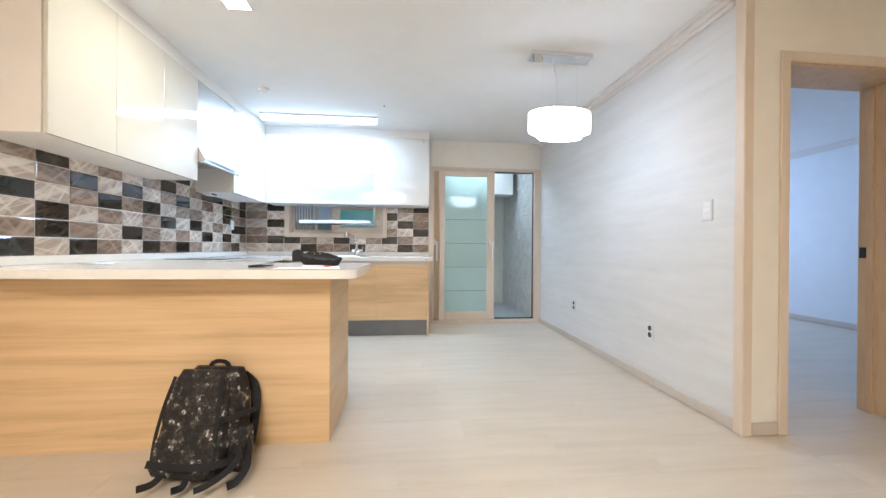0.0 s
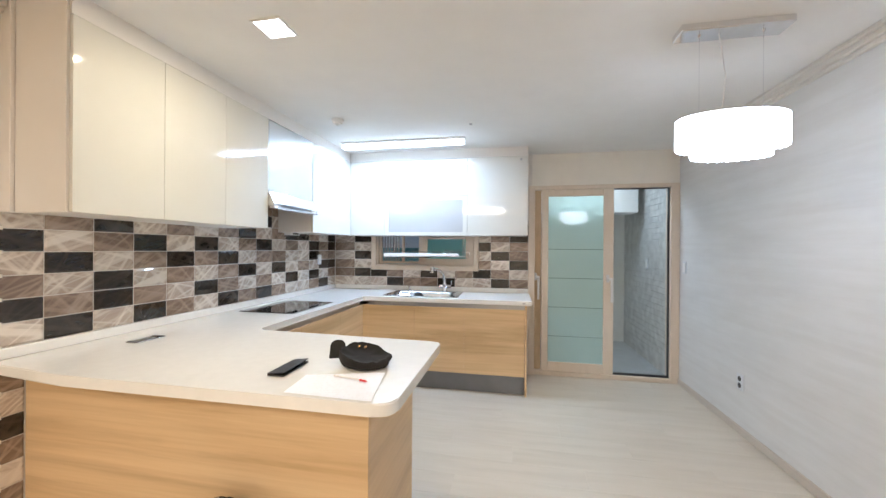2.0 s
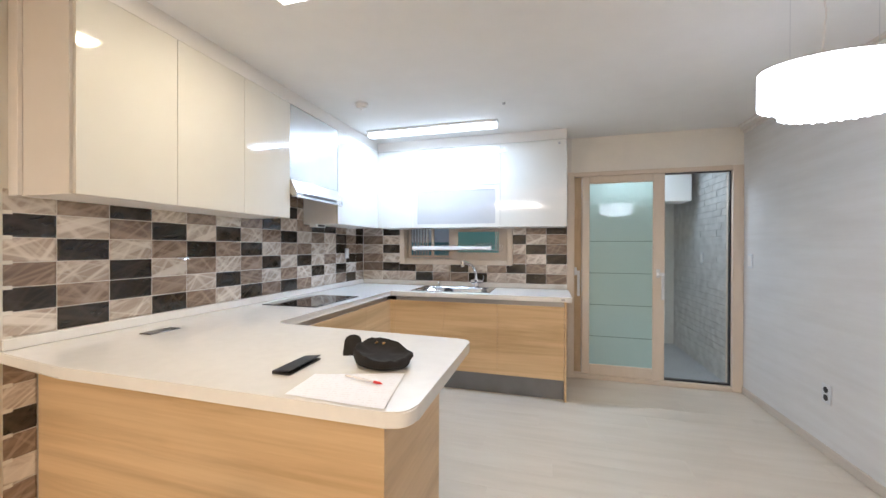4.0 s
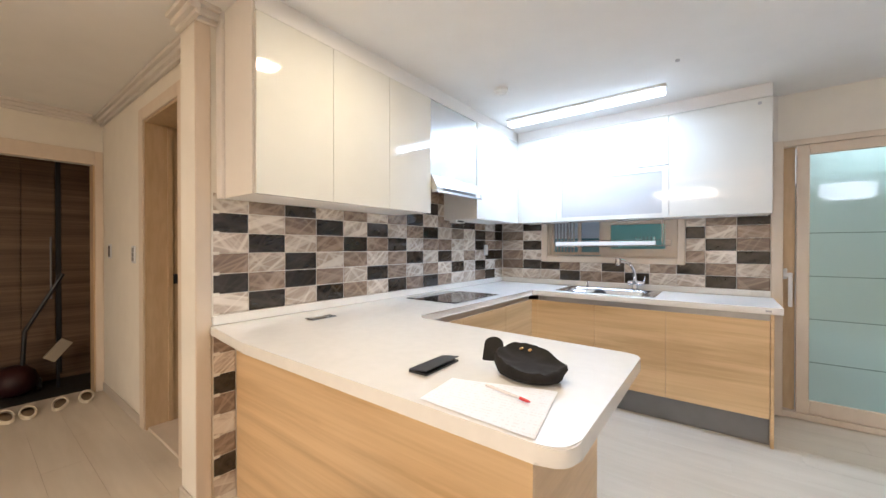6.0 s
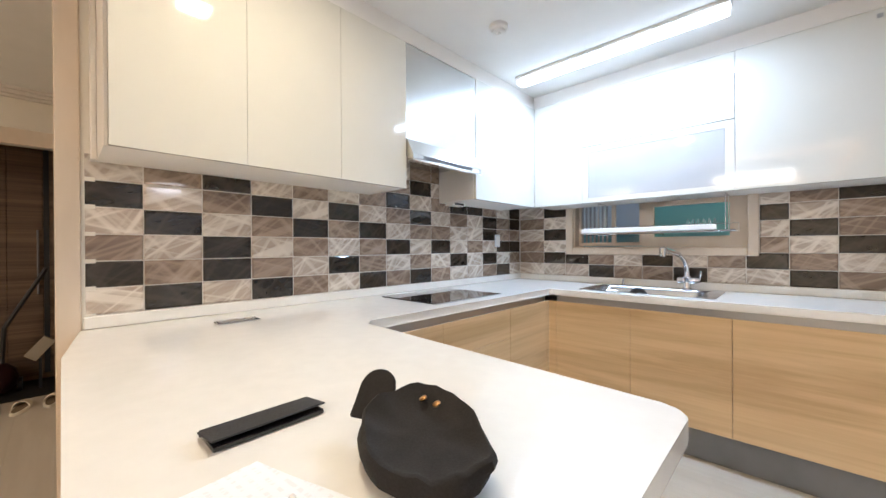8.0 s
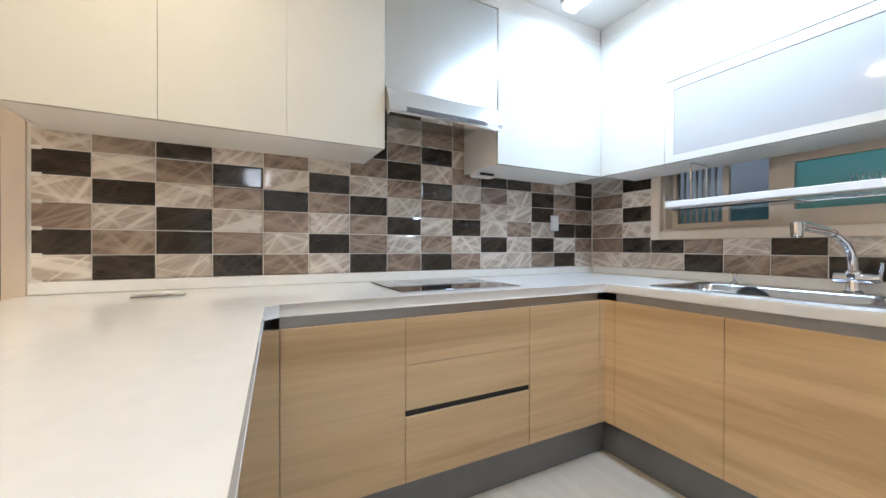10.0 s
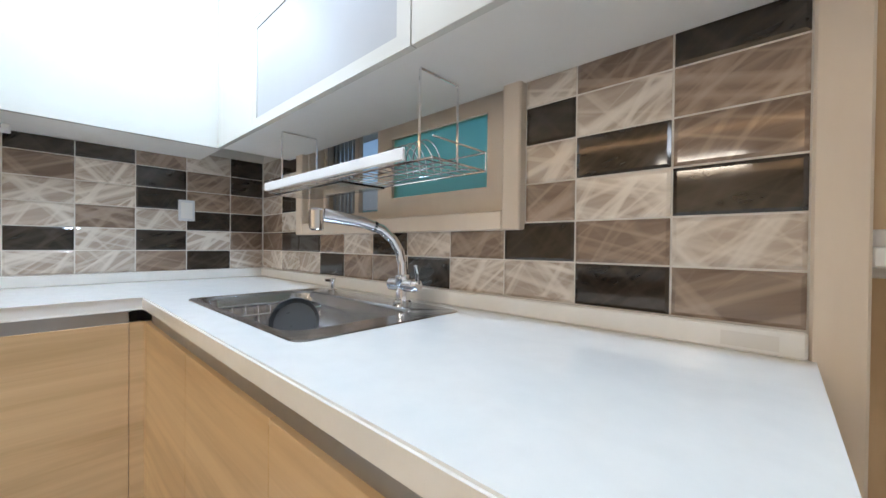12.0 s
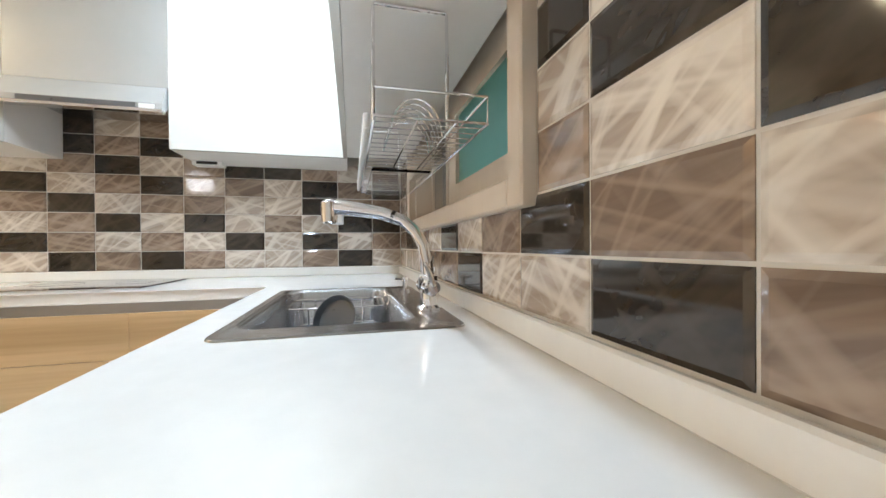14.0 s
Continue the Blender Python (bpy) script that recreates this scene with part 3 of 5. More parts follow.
slab("stile", (0.407, 0.476, 4.62, 4.65, LZ0, LZ1), M_JAMB, rear, "brown edge of the leaf behind")
slab("pane", (1.212, 1.733, 4.63, 4.636, LZ0 + 0.016, LZ1 - 0.006), M_GLASS, rear, "clear glass pane").visible_shadow = False
for nm, dims in (("gasket", (1.7335, 1.7415, 4.60, 4.64, LZ0, LZ1)), ("gasket", (1.206, 1.7335, 4.60, 4.64, LZ1 - 0.006, LZ1 + 0.002)), ("gasket", (1.206, 1.7335, 4.60, 4.64, LZ0, LZ0 + 0.012))):
    slab(nm, dims, M_BLACK, rear, "black rubber gasket")


def lever_handle(x, y, z, parent):
    """A flat L lever on a plate: boss, arm, drop."""
    bm = bmesh.new()
    box(bm, x - 0.016, x + 0.016, y - 0.008, y, z - 0.035, z + 0.045, 0.003)
    box(bm, x - 0.012, x + 0.012, y - 0.048, y - 0.0085, z - 0.012, z + 0.012, 0.003)
    box(bm, x - 0.012, x + 0.040, y - 0.062, y - 0.0485, z - 0.016, z + 0.016, 0.003)
    box(bm, x + 0.016, x + 0.040, y - 0.062, y - 0.0485, z - 0.235, z - 0.0162, 0.003)
    part("handle", bm, M_HANDLE, parent, "white metal lever handle", True)


M_HANDLE = plain("white_enamel_metal", (0.74, 0.73, 0.72), 0.35, vary=0.02, relief=0)
lever_handle(0.418, 4.62, 1.048, rear)
lever_handle(1.148, 4.575, 1.045, leaf)

# ---- utility room ----
bm = bmesh.new()
random.seed(4)
zz, r = 0.0, 0
while zz < CEIL - 0.03:
    y = 4.72 - (r % 2) * 0.1
    while y < 6.3:
        a, b = max(y, 4.722), min(y + 0.2, 6.298)
        if b - a > 0.02:
            box(bm, 1.801 - 0.012 - random.random() * 0.003, 1.801, a + 0.0015, b - 0.0015, zz + 0.0015, min(zz + 0.067, CEIL) - 0.0015)
        y += 0.2
    zz += 0.067
    r += 1
M_BRICK = plain("grey_stone_strip", (0.56, 0.56, 0.55), 0.75, vary=0.2, scale=9, grain=90, relief=0.4)
tagged(part("stone_strip", bm, M_BRICK, bpy.data.objects["wall_utility"], "grey split-stone wall strips"), "", "", "", "stuff")
structure(slab("utility_bulkhead", (0.201, 1.70, 5.42, 5.72, 1.82, CEIL - 0.001), M_CEIL), "white boxed bulkhead in the utility room", "bulkhead")
M_UFLOOR = plain("grey_floor_tile", (0.40, 0.42, 0.44), 0.4, vary=0.1, scale=5, grain=60)
structure(slab("floor_utility", (0.2, 1.79, 4.705, 6.29, -0.011, 0.004), M_UFLOOR), "grey tiled utility room floor", "floor")

# ---- window over the sink ----
w = structure(thing("window_1", (-0.82, YS, 1.11), "", ""), "pale framed sliding window with teal frosted sash", "window")
for nm, dims in (("frame", (-1.442, WX0 + 0.002, 4.525, YS + 0.006, 1.103, 1.60)), ("frame", (WX1 - 0.002, -0.198, 4.525, YS + 0.006, 1.103, 1.60)), ("frame", (WX0 + 0.0025, WX1 - 0.0025, 4.525, YS + 0.006, 1.103, 1.157))):
    slab(nm, dims, M_TRIM, w, "", 0.004)
for nm, dims in (("reveal", (WX0, WX0 + 0.012, YS + 0.0065, 4.72, WZ0, 1.60)), ("reveal", (WX1 - 0.012, WX1, YS + 0.0065, 4.72, WZ0, 1.60)), ("reveal", (WX0 + 0.0125, WX1 - 0.0125, YS + 0.0065, 4.72, WZ0, WZ0 + 0.012))):
    slab(nm, dims, M_TRIM, w)
sash = slabs("sash", [(-0.872, -0.786, 4.585, 4.615, 1.168, 1.58), (-0.345, -0.262, 4.585, 4.615, 1.168, 1.58), (-0.786, -0.345, 4.585, 4.615, 1.168, 1.236), (-0.786, -0.345, 4.585, 4.615, 1.457, 1.58)], M_TRIM, w, "wide pale sash frame")
M_TEAL = glass("teal_frosted_glass", (0.36, 0.86, 0.66), 0.4, 1.0)
slab("pane", (-0.789, -0.342, 4.597, 4.603, 1.233, 1.46), M_TEAL, sash, "teal frosted glass").visible_shadow = False
sash = slabs("sash", [(-1.377, -1.352, 4.635, 4.66, 1.173, 1.58), (-0.90, -0.86, 4.635, 4.66, 1.173, 1.58), (-1.352, -0.90, 4.635, 4.66, 1.173, 1.20), (-1.105, -1.075, 4.635, 4.66, 1.20, 1.58)], M_TRIM, w, "rear sash with clear glass")
slab("pane", (-1.35, -0.902, 4.645, 4.649, 1.202, 1.578), M_GLASS, sash, "clear glass").visible_shadow = False
for k in range(7):
    slab("bar", (-1.372 + k * 0.034, -1.358 + k * 0.034, 4.69, 4.70, 1.173, 1.58), M_GREY, w, "grey security bar")
M_NEIGH = plain("pale_render", (0.78, 0.82, 0.84), 0.8, vary=0.05, scale=0.8)
M_AWN = plain("teal_sheet", (0.16, 0.46, 0.54), 0.4, vary=0.15, scale=1.5)
nb = tagged(slab("neighbour_building", (-9.0, -0.2, 7.4, 8.4, -3.0, 2.1), M_NEIGH), "pale rendered neighbouring building outside the window", "building")
aw = tagged(slab("neighbour_shed_roof", (-3.2, -0.7, 5.6, 6.6, 1.30, 1.36), M_AWN, None, "", 0.01), "teal sheet roof outside the kitchen window", "roof")
slabs("fascia", [(-3.2, -0.7, 5.56, 5.599, 1.10, 1.34)], M_AWN, aw)
for x in (-3.1, -0.8):
    slab("post", (x - 0.03, x + 0.03, 6.0, 6.06, -3.0, 1.30), M_GREY, aw)

# ---- range hood ----
h = thing("range_hood", (-1.72, 3.14, 1.6), "silver-white slanted range hood between wall cabinets", "range hood")
H0, H1 = 2.861, 3.458
M_HOOD = plain("silver_satin_enamel", (0.60, 0.60, 0.59), 0.24, 0.55, vary=0.03, relief=0.02)
slab("body", (XL + 0.003, UX - 0.004, H0 - 0.001, H1 + 0.002, 1.76, UZ1), M_HOOD, h, "", 0.002)
bm = bmesh.new()
prof = [(UX - 0.05, 1.70), (UX - 0.05, 1.759), (UX - 0.001, 1.759), (UX + 0.046, 1.672), (UX + 0.046, 1.648), (UX + 0.01, 1.648)]
a = [bm.verts.new((x, H0 + 0.004, z)) for x, z in prof]
b = [bm.verts.new((x, H1 - 0.002, z)) for x, z in prof]
bm.faces.new(a), bm.faces.new(b[::-1])
for i in range(len(prof)):
    bm.faces.new((a[i], a[(i + 1) % len(prof)], b[(i + 1) % len(prof)], b[i]))
part("visor", bm, M_HOOD, h, "slanted glossy white visor")
slab("front_lip", (UX + 0.005, UX + 0.05, H0 + 0.004, H1 - 0.002, 1.634, 1.6475), M_CHROME, h, "polished steel front lip", 0.002)
slab("control_panel", (UX + 0.030, UX + 0.0475, H0 + 0.08, H1 - 0.10, 1.649, 1.6695), plain("dark_grey_plastic", (0.09, 0.09, 0.092), 0.3, vary=0.06), h, "dark grey control strip with faint markings")
slab("filter", (XL + 0.01, UX - 0.051, H0 + 0.02, H1 - 0.02, 1.70, 1.758), M_STEEL, h, "brushed steel filter underside")
slab("side_light", (UX + 0.03, UX + 0.048, H1 - 0.09, H1 - 0.03, 1.6485, 1.668), M_PLASTIC, h, "small white button block")

# ---- hob ----
hb = thing("hob", (-1.6, 3.16, TOPZ), "black glass built-in cooktop set in worktop", "hob")
slab("glass_top", (-1.80, -1.36, 2.865, 3.435, TOPZ + 0.0005, TOPZ + 0.007), M_BLACKGLASS, hb, "", 0.002)
slab("edge_trim", (-1.3595, -1.350, 2.861, 3.439, TOPZ + 0.0005, TOPZ + 0.0065), M_STEEL, hb, "steel front trim")
M_RING = plain("grey_print", (0.10, 0.10, 0.105), 0.15, vary=0.05, relief=0)
for cx, cy, cr in ((-1.62, 3.01, 0.085), (-1.62, 3.30, 0.07)):
    bm = bmesh.new()
    tube(bm, [(cx + cr * math.cos(k * math.pi / 18), cy + cr * math.sin(k * math.pi / 18), TOPZ + 0.0068) for k in range(37)], 0.0009, 5)
    part("ring_mark", bm, M_RING, hb, "thin grey ring print")

# ---- sink, tap, rack ----
sk = thing("sink", (-0.8, 4.25, TOPZ), "stainless steel sink bowl set in worktop", "sink")
bm = bmesh.new()
BX0, BX1, BY0, BY1 = -1.085, -0.44, 4.034, 4.39


def ring(x0, x1, y0, y1, z, r, seg=5):
    pts = []
    for cx, cy, a0 in ((x1 - r, y1 - r, 0), (x0 + r, y1 - r, 90), (x0 + r, y0 + r, 180), (x1 - r, y0 + r, 270)):
        for k in range(seg + 1):
            a = radians(a0 + 90 * k / seg)
            pts.append((cx + r * math.cos(a), cy + r * math.sin(a), z))
    return pts


loops = [ring(SX0 - 0.012, SX1 + 0.012, SY0 - 0.012, SY1 + 0.006, TOPZ + 0.0005, 0.03), ring(SX0 - 0.010, SX1 + 0.010, SY0 - 0.010, SY1 + 0.004, TOPZ + 0.004, 0.03),
         ring(BX0 - 0.008, BX1 + 0.008, BY0 - 0.008, BY1 + 0.008, TOPZ + 0.003, 0.06), ring(BX0, BX1, BY0, BY1, TOPZ - 0.006, 0.06), ring(BX0 + 0.012, BX1 - 0.012, BY0 + 0.012, BY1 - 0.012, TOPZ - 0.17, 0.06), ring(BX0 + 0.05, BX1 - 0.05, BY0 + 0.05, BY1 - 0.05, TOPZ - 0.20, 0.05)]
rows_v = [[bm.verts.new(p) for p in lp] for lp in loops]
for a, b in zip(rows_v, rows_v[1:]):
    for k in range(len(a)):
        bm.faces.new((a[k], a[(k + 1) % len(a)], b[(k + 1) % len(b)], b[k]))
bm.faces.new(rows_v[-1])
part("bowl", bm, M_STEEL, sk, "", True)
bm = bmesh.new()
lathe(bm, (-0.70, 4.22, TOPZ - 0.199), [(0.045, 0), (0.045, 0.004), (0.035, 0.006), (0.012, 0.003)], 20)
part("drain", bm, M_CHROME, sk, "round chrome drain", True)

ws = thing("wire_basket", (-0.96, 4.21, TOPZ - 0.1), "chrome wire basket hanging in the sink", "basket")
bm = bmesh.new()
for z in (0.845, 0.76):
    s = 0.0 if z > 0.8 else 0.02
    pts = ring(-1.07 + s, -0.86 - s, 4.06 + s, 4.365 - s, z, 0.03)
    tube(bm, pts + pts[:1], 0.0028, 6)
    part("rim", bm, M_CHROME, ws, "", True)
    bm = bmesh.new()
for k in range(7):
    y = 4.085 + k * 0.042
    bm = bmesh.new()
    tube(bm, [(-1.07, y, 0.845), (-1.05, y, 0.76), (-0.88, y, 0.76), (-0.86, y, 0.845)], 0.0018, 5)
    part("wire", bm, M_CHROME, ws, "", True)
pan = thing("frying_pan", (-0.80, 4.22, 0.76), "dark frying pan leaning upright in the sink", "pan")
bm = bmesh.new()
lathe(bm, (0, 0, 0), [(0.070, 0.0), (0.082, 0.008), (0.094, 0.03), (0.097, 0.034), (0.094, 0.035), (0.082, 0.012), (0.02, 0.008)], 28)
tilt = Matrix.Translation((-0.80, 4.22, 0.815)) @ Euler((radians(10), radians(66), radians(-25))).to_matrix().to_4x4() @ Matrix.Scale(0.76, 4)
bm.transform(tilt)
part("bowl", bm, plain("dark_grey_nonstick", (0.06, 0.065, 0.07), 0.3, vary=0.1), pan, "", True)
bm = bmesh.new()
tube(bm, [(0.09, 0, 0.028), (0.13, 0, 0.035), (0.17, 0.0, 0.03)], [0.009, 0.011, 0.008], 8)
bm.transform(tilt)
part("handle", bm, M_BLACK, pan, "short black handle", True)

fc = thing("kitchen_tap", (-0.558, 4.445, TOPZ), "chrome kitchen mixer tap with swivel spout", "tap")
bm = bmesh.new()
lathe(bm, (-0.558, 4.445, TOPZ + 0.004), [(0.030, 0), (0.030, 0.006), (0.022, 0.012), (0.020, 0.05), (0.024, 0.055), (0.024, 0.085), (0.018, 0.09)], 20)
tube(bm, [(-0.611, 4.445, TOPZ + 0.062), (-0.506, 4.445, TOPZ + 0.062)], [0.021, 0.021], 14)
part("body", bm, M_CHROME, fc, "", True)
bm = bmesh.new()
tube(bm, [(-0.505, 4.445, TOPZ + 0.062), (-0.486, 4.445, TOPZ + 0.066)], [0.019, 0.015], 12)
tube(bm, [(-0.491, 4.445, TOPZ + 0.07), (-0.483, 4.435, TOPZ + 0.10), (-0.478, 4.422, TOPZ + 0.125)], [0.007, 0.006, 0.005], 8)
part("lever", bm, M_CHROME, fc, "single chrome lever", True)
bm = bmesh.new()
path = [(-0.558, 4.445, 0.965), (-0.559, 4.443, 1.0), (-0.563, 4.435, 1.04), (-0.572, 4.416, 1.075), (-0.586, 4.385, 1.105), (-0.603, 4.335, 1.123), (-0.62, 4.285, 1.132), (-0.641, 4.222, 1.142)]
tube(bm, path, [0.016, 0.015, 0.015, 0.015, 0.0155, 0.0165, 0.018, 0.02], 14)
part("spout", bm, M_CHROME, fc, "curved chrome spout", True)
bm = bmesh.new()
lathe(bm, (-0.646, 4.204, 1.098), [(0.015, 0), (0.019, 0.004), (0.021, 0.03), (0.021, 0.055), (0.012, 0.062)], 16)
part("spray_head", bm, M_CHROME, fc, "chrome spray head", True)
bm = bmesh.new()
tube(bm, [(-0.593, 4.367, 1.112), (-0.5955, 4.359, 1.115)], [0.0168, 0.0168], 14)
part("collar", bm, M_BLACK, fc, "thin dark collar", True)

sp = thing("soap_dispenser", (-0.958, 4.442, TOPZ), "small chrome soap pump on the sink deck", "soap dispenser")
bm = bmesh.new()
lathe(bm, (-0.958, 4.442, TOPZ + 0.004), [(0.018, 0), (0.018, 0.008), (0.008, 0.012), (0.008, 0.035), (0.012, 0.038), (0.012, 0.05)], 14)
tube(bm, [(-0.958, 4.442, TOPZ + 0.047), (-0.958, 4.407, TOPZ + 0.05)], 0.005, 8)
part("pump", bm, M_CHROME, sp, "", True)

rk = thing("dish_rack", (-0.78, 4.4, UZ0), "chrome wire dish rack hanging below the wall cabinet", "dish rack")
RX0, RX1, RY0, RY1, RZ = -1.205, -0.292, 4.295, 4.505, 1.263
for x in (-1.085, -0.338):
    bm = bmesh.new()
    tube(bm, [(x, RY0 + 0.005, RZ), (x, RY0 + 0.005, UZ0 - 0.006), (x, RY0 + 0.008, UZ0 - 0.002), (x, RY1 - 0.068, UZ0 - 0.002), (x, RY1 - 0.065, UZ0 - 0.006), (x, RY1 - 0.065, RZ)], 0.0035, 8)
    part("hanger", bm, M_CHROME, rk, "", True)
slab("front_bar", (RX0, -0.38, RY0 - 0.012, RY0, RZ + 0.004, RZ + 0.036), M_PLASTIC, rk, "white front strip", 0.003)
bm = bmesh.new()
tube(bm, [(RX0, RY0 + 0.004, RZ), (RX1, RY0 + 0.004, RZ), (RX1, RY1, RZ), (RX0, RY1, RZ), (RX0, RY0 + 0.004, RZ)], 0.003, 6)
tube(bm, [(RX0, RY1, RZ + 0.05), (RX1, RY1, RZ + 0.05)], 0.0025, 6)
for x in (RX0, RX1):
    tube(bm, [(x, RY0 + 0.004, RZ + 0.05), (x, RY1, RZ + 0.05), (x, RY1, RZ)], 0.0025, 6)
part("tray_rim", bm, M_CHROME, rk, "wire tray rim", True)
n = 26
for k in range(1, n):
    bm = bmesh.new()
    x = RX0 + (RX1 - RX0) * k / n
    tube(bm, [(x, RY0 + 0.004, RZ + 0.002), (x, RY1, RZ + 0.002)], 0.0014, 5)
    part("rod", bm, M_CHROME, rk)
for y in (RY0 + 0.08, RY0 + 0.15):
    bm = bmesh.new()
    tube(bm, [(RX0, y, RZ - 0.002), (RX1, y, RZ - 0.002)], 0.002, 5)
    part("rod", bm, M_CHROME, rk)
for k in range(6):
    bm = bmesh.new()
    x = -0.54 + k * 0.028
    tube(bm, [(x, 4.39 + 0.055 * math.cos(a * math.pi / 10), RZ + 0.004 + 0.075 * math.sin(a * math.pi / 10)) for a in range(11)], 0.002, 6)
    part("plate_holder", bm, M_CHROME, rk, "arched wire plate holder", True)
slab("drip_tray", (RX0 + 0.02, -0.70, RY0 + 0.02, RY1 - 0.02, RZ - 0.012, RZ - 0.005), M_GLASS, rk, "clear plastic drip tray", 0.002)

# ---- switches, sockets, small fittings ----
M_SWITCH = plain("cool_white_plastic", (0.66, 0.68, 0.71), 0.3, vary=0.02, relief=0.02)
M_HOLE = plain("socket_hole", (0.03, 0.03, 0.032), 0.5, vary=0.05)


def plate(name, where, facing, w, hgt, keys, label, category, face=None):
    """A wall plate facing one way ('-x', '+x' or '-y') with rocker keys or round sockets."""
    rz = {"-y": 0, "+x": 90, "-x": -90}[facing]
    base = pose(*where, 0, 0, rz)
    t = thing(name, where, label, category)
    bm = bmesh.new()
    box(bm, -w / 2, w / 2, -0.010, -0.0005, -hgt / 2, hgt / 2, 0.003)
    bm.transform(base)
    part("plate", bm, M_SWITCH, t)
    for k in range(abs(keys)):
        bm = bmesh.new()
        z = hgt * 0.8 * ((k + 0.5) / abs(keys) - 0.5)
        if keys > 0:
            s = hgt * 0.8 / keys
            box(bm, -w * 0.34, w * 0.34, -0.0135, -0.0105, z - s / 2 + 0.002, z + s / 2 - 0.002, 0.001)
        else:
            lathe(bm, (0, 0, 0), [(0.019, 0), (0.019, 0.002), (0.016, 0.003)], 16)
            bm.transform(Matrix.Translation((0, -0.0102, z)) @ Euler((radians(90), 0, 0)).to_matrix().to_4x4())
        bm.transform(base)
        part("rocker" if keys > 0 else "socket", bm, face or (M_PLASTIC if keys > 0 else M_HOLE), t, "" if keys > 0 else "dark round socket opening")
    return t


plate("light_switch", (XR, 1.836, 1.213), "-x", 0.075, 0.125, 3, "white three-key light switch on the papered wall", "light switch")
plate("light_switch", (XR, 4.45, 1.18), "-x", 0.07, 0.12, 1, "white single light switch near the sliding door", "light switch")
plate("wall_socket", (XR, 2.335, 0.384), "-x", 0.075, 0.12, -2, "white double wall socket above the skirting", "wall socket")
plate("wall_socket", (XR, 3.55, 0.386), "-x", 0.075, 0.12, -2, "white double wall socket above the skirting", "wall socket")
plate("light_switch", (-3.335, YC, 1.199), "-y", 0.075, 0.125, 3, "grey-keyed light switch beside the doorway", "light switch", M_GREY)
plate("light_switch", (-4.02, YC, 1.217), "-y", 0.07, 0.12, 1, "dark-faced light switch near the entrance", "light switch", M_HOLE)
plate("wall_socket", (XL + 0.001, 4.18, 1.222), "+x", 0.07, 0.105, 1, "white covered socket plate on the tiles", "wall socket")
plate("light_switch", (1.784, 5.35, 1.18), "-x", 0.07, 0.12, 1, "white light switch on the utility wall", "light switch")
g = thing("gas_detector", (-1.80, 3.54, 1.475), "small white detector with dark face below cabinet", "gas detector")
slab("case", (-1.85, -1.78, 3.47, 3.61, 1.464, 1.4875), M_PLASTIC, g, "", 0.003)
slab("face", (-1.7798, -1.777, 3.493, 3.588, 1.469, 1.483), M_BLACKGLASS, g, "dark glossy face")
sm = thing("smoke_detector", (-1.211, 3.22, CEIL), "round white smoke detector on the ceiling", "smoke detector")
bm = bmesh.new()
lathe(bm, (-1.211, 3.22, CEIL - 0.04), [(0.02, 0), (0.034, 0.002), (0.036, 0.014), (0.042, 0.018), (0.05, 0.022), (0.05, 0.04)], 28)
part("body", bm, M_PLASTIC, sm, "", True)
bm = bmesh.new()
lathe(bm, (-1.211, 3.22, CEIL - 0.048), [(0.006, 0), (0.012, 0.002), (0.012, 0.0075)], 14)
part("sensor", bm, M_PLASTIC, sm, "small grey sensor cap", True)
nz = thing("ceiling_cap", (-0.172, 3.487, CEIL), "tiny grey screw cap on the ceiling", "cap")
bm = bmesh.new()
lathe(bm, (-0.172, 3.487, CEIL - 0.012), [(0.006, 0), (0.011, 0.002), (0.012, 0.012)], 12)
part("cap", bm, M_GREY, nz, "", True)
pu = thing("popup_socket", (-1.652, 2.046, TOPZ), "brushed steel pop-up socket cover in worktop", "socket")
slab("frame", (-1.687, -1.617, 1.970, 2.122, TOPZ + 0.0005, TOPZ + 0.006), M_STEEL, pu, "", 0.002)
slab("lid", (-1.680, -1.624, 1.977, 2.072, TOPZ + 0.0062, TOPZ + 0.0085), M_GREY, pu, "dark grey lid", 0.001)
# thin pale grey rectangle on the face of the upstand
sticker = tagged(slab("upstand_patch", (0.222, 0.302, YS - 0.0176, YS - 0.0163, 0.884, 0.910), plain("pale_grey_patch", (0.71, 0.68, 0.63), 0.4, vary=0.04)), "pale grey rectangle on the worktop upstand", "sticker")
mk = tagged(slab("maker_badge", (0.262, 0.292, WY - 0.0016, WY - 0.0003, 0.847, 0.859), M_GREY), "small grey badge on the worktop edge", "badge")
bp = tagged(slab("door_bumper", (0.24, 0.26, UY - 0.004, UY - 0.0005, 2.235, 2.255), M_GREY, None, "", 0.001), "tiny clear bumper at the cabinet door corner", "bumper")

# ---- pendant lamp ----
PX, PY = 1.145, 2.385
pl = thing("pendant_lamp", (PX, PY, CEIL), "round two-tier crystal pendant lamp, lit", "pendant lamp")
slab("canopy", (PX - 0.225, PX + 0.225, PY - 0.055, PY + 0.055, CEIL - 0.034, CEIL), M_CHROME, pl, "long polished steel canopy", 0.004)
for x in (PX - 0.13, PX + 0.13):
    bm = bmesh.new()
    tube(bm, [(x, PY, CEIL - 0.034), (x, PY, 1.96)], 0.0012, 5)
    part("wire", bm, M_CHROME, pl, "thin suspension wire")
    bm = bmesh.new()
    lathe(bm, (x, PY, CEIL - 0.041), [(0.004, 0), (0.007, 0.001), (0.007, 0.007)], 10)
    part("screw", bm, M_CHROME, pl)
bm = bmesh.new()
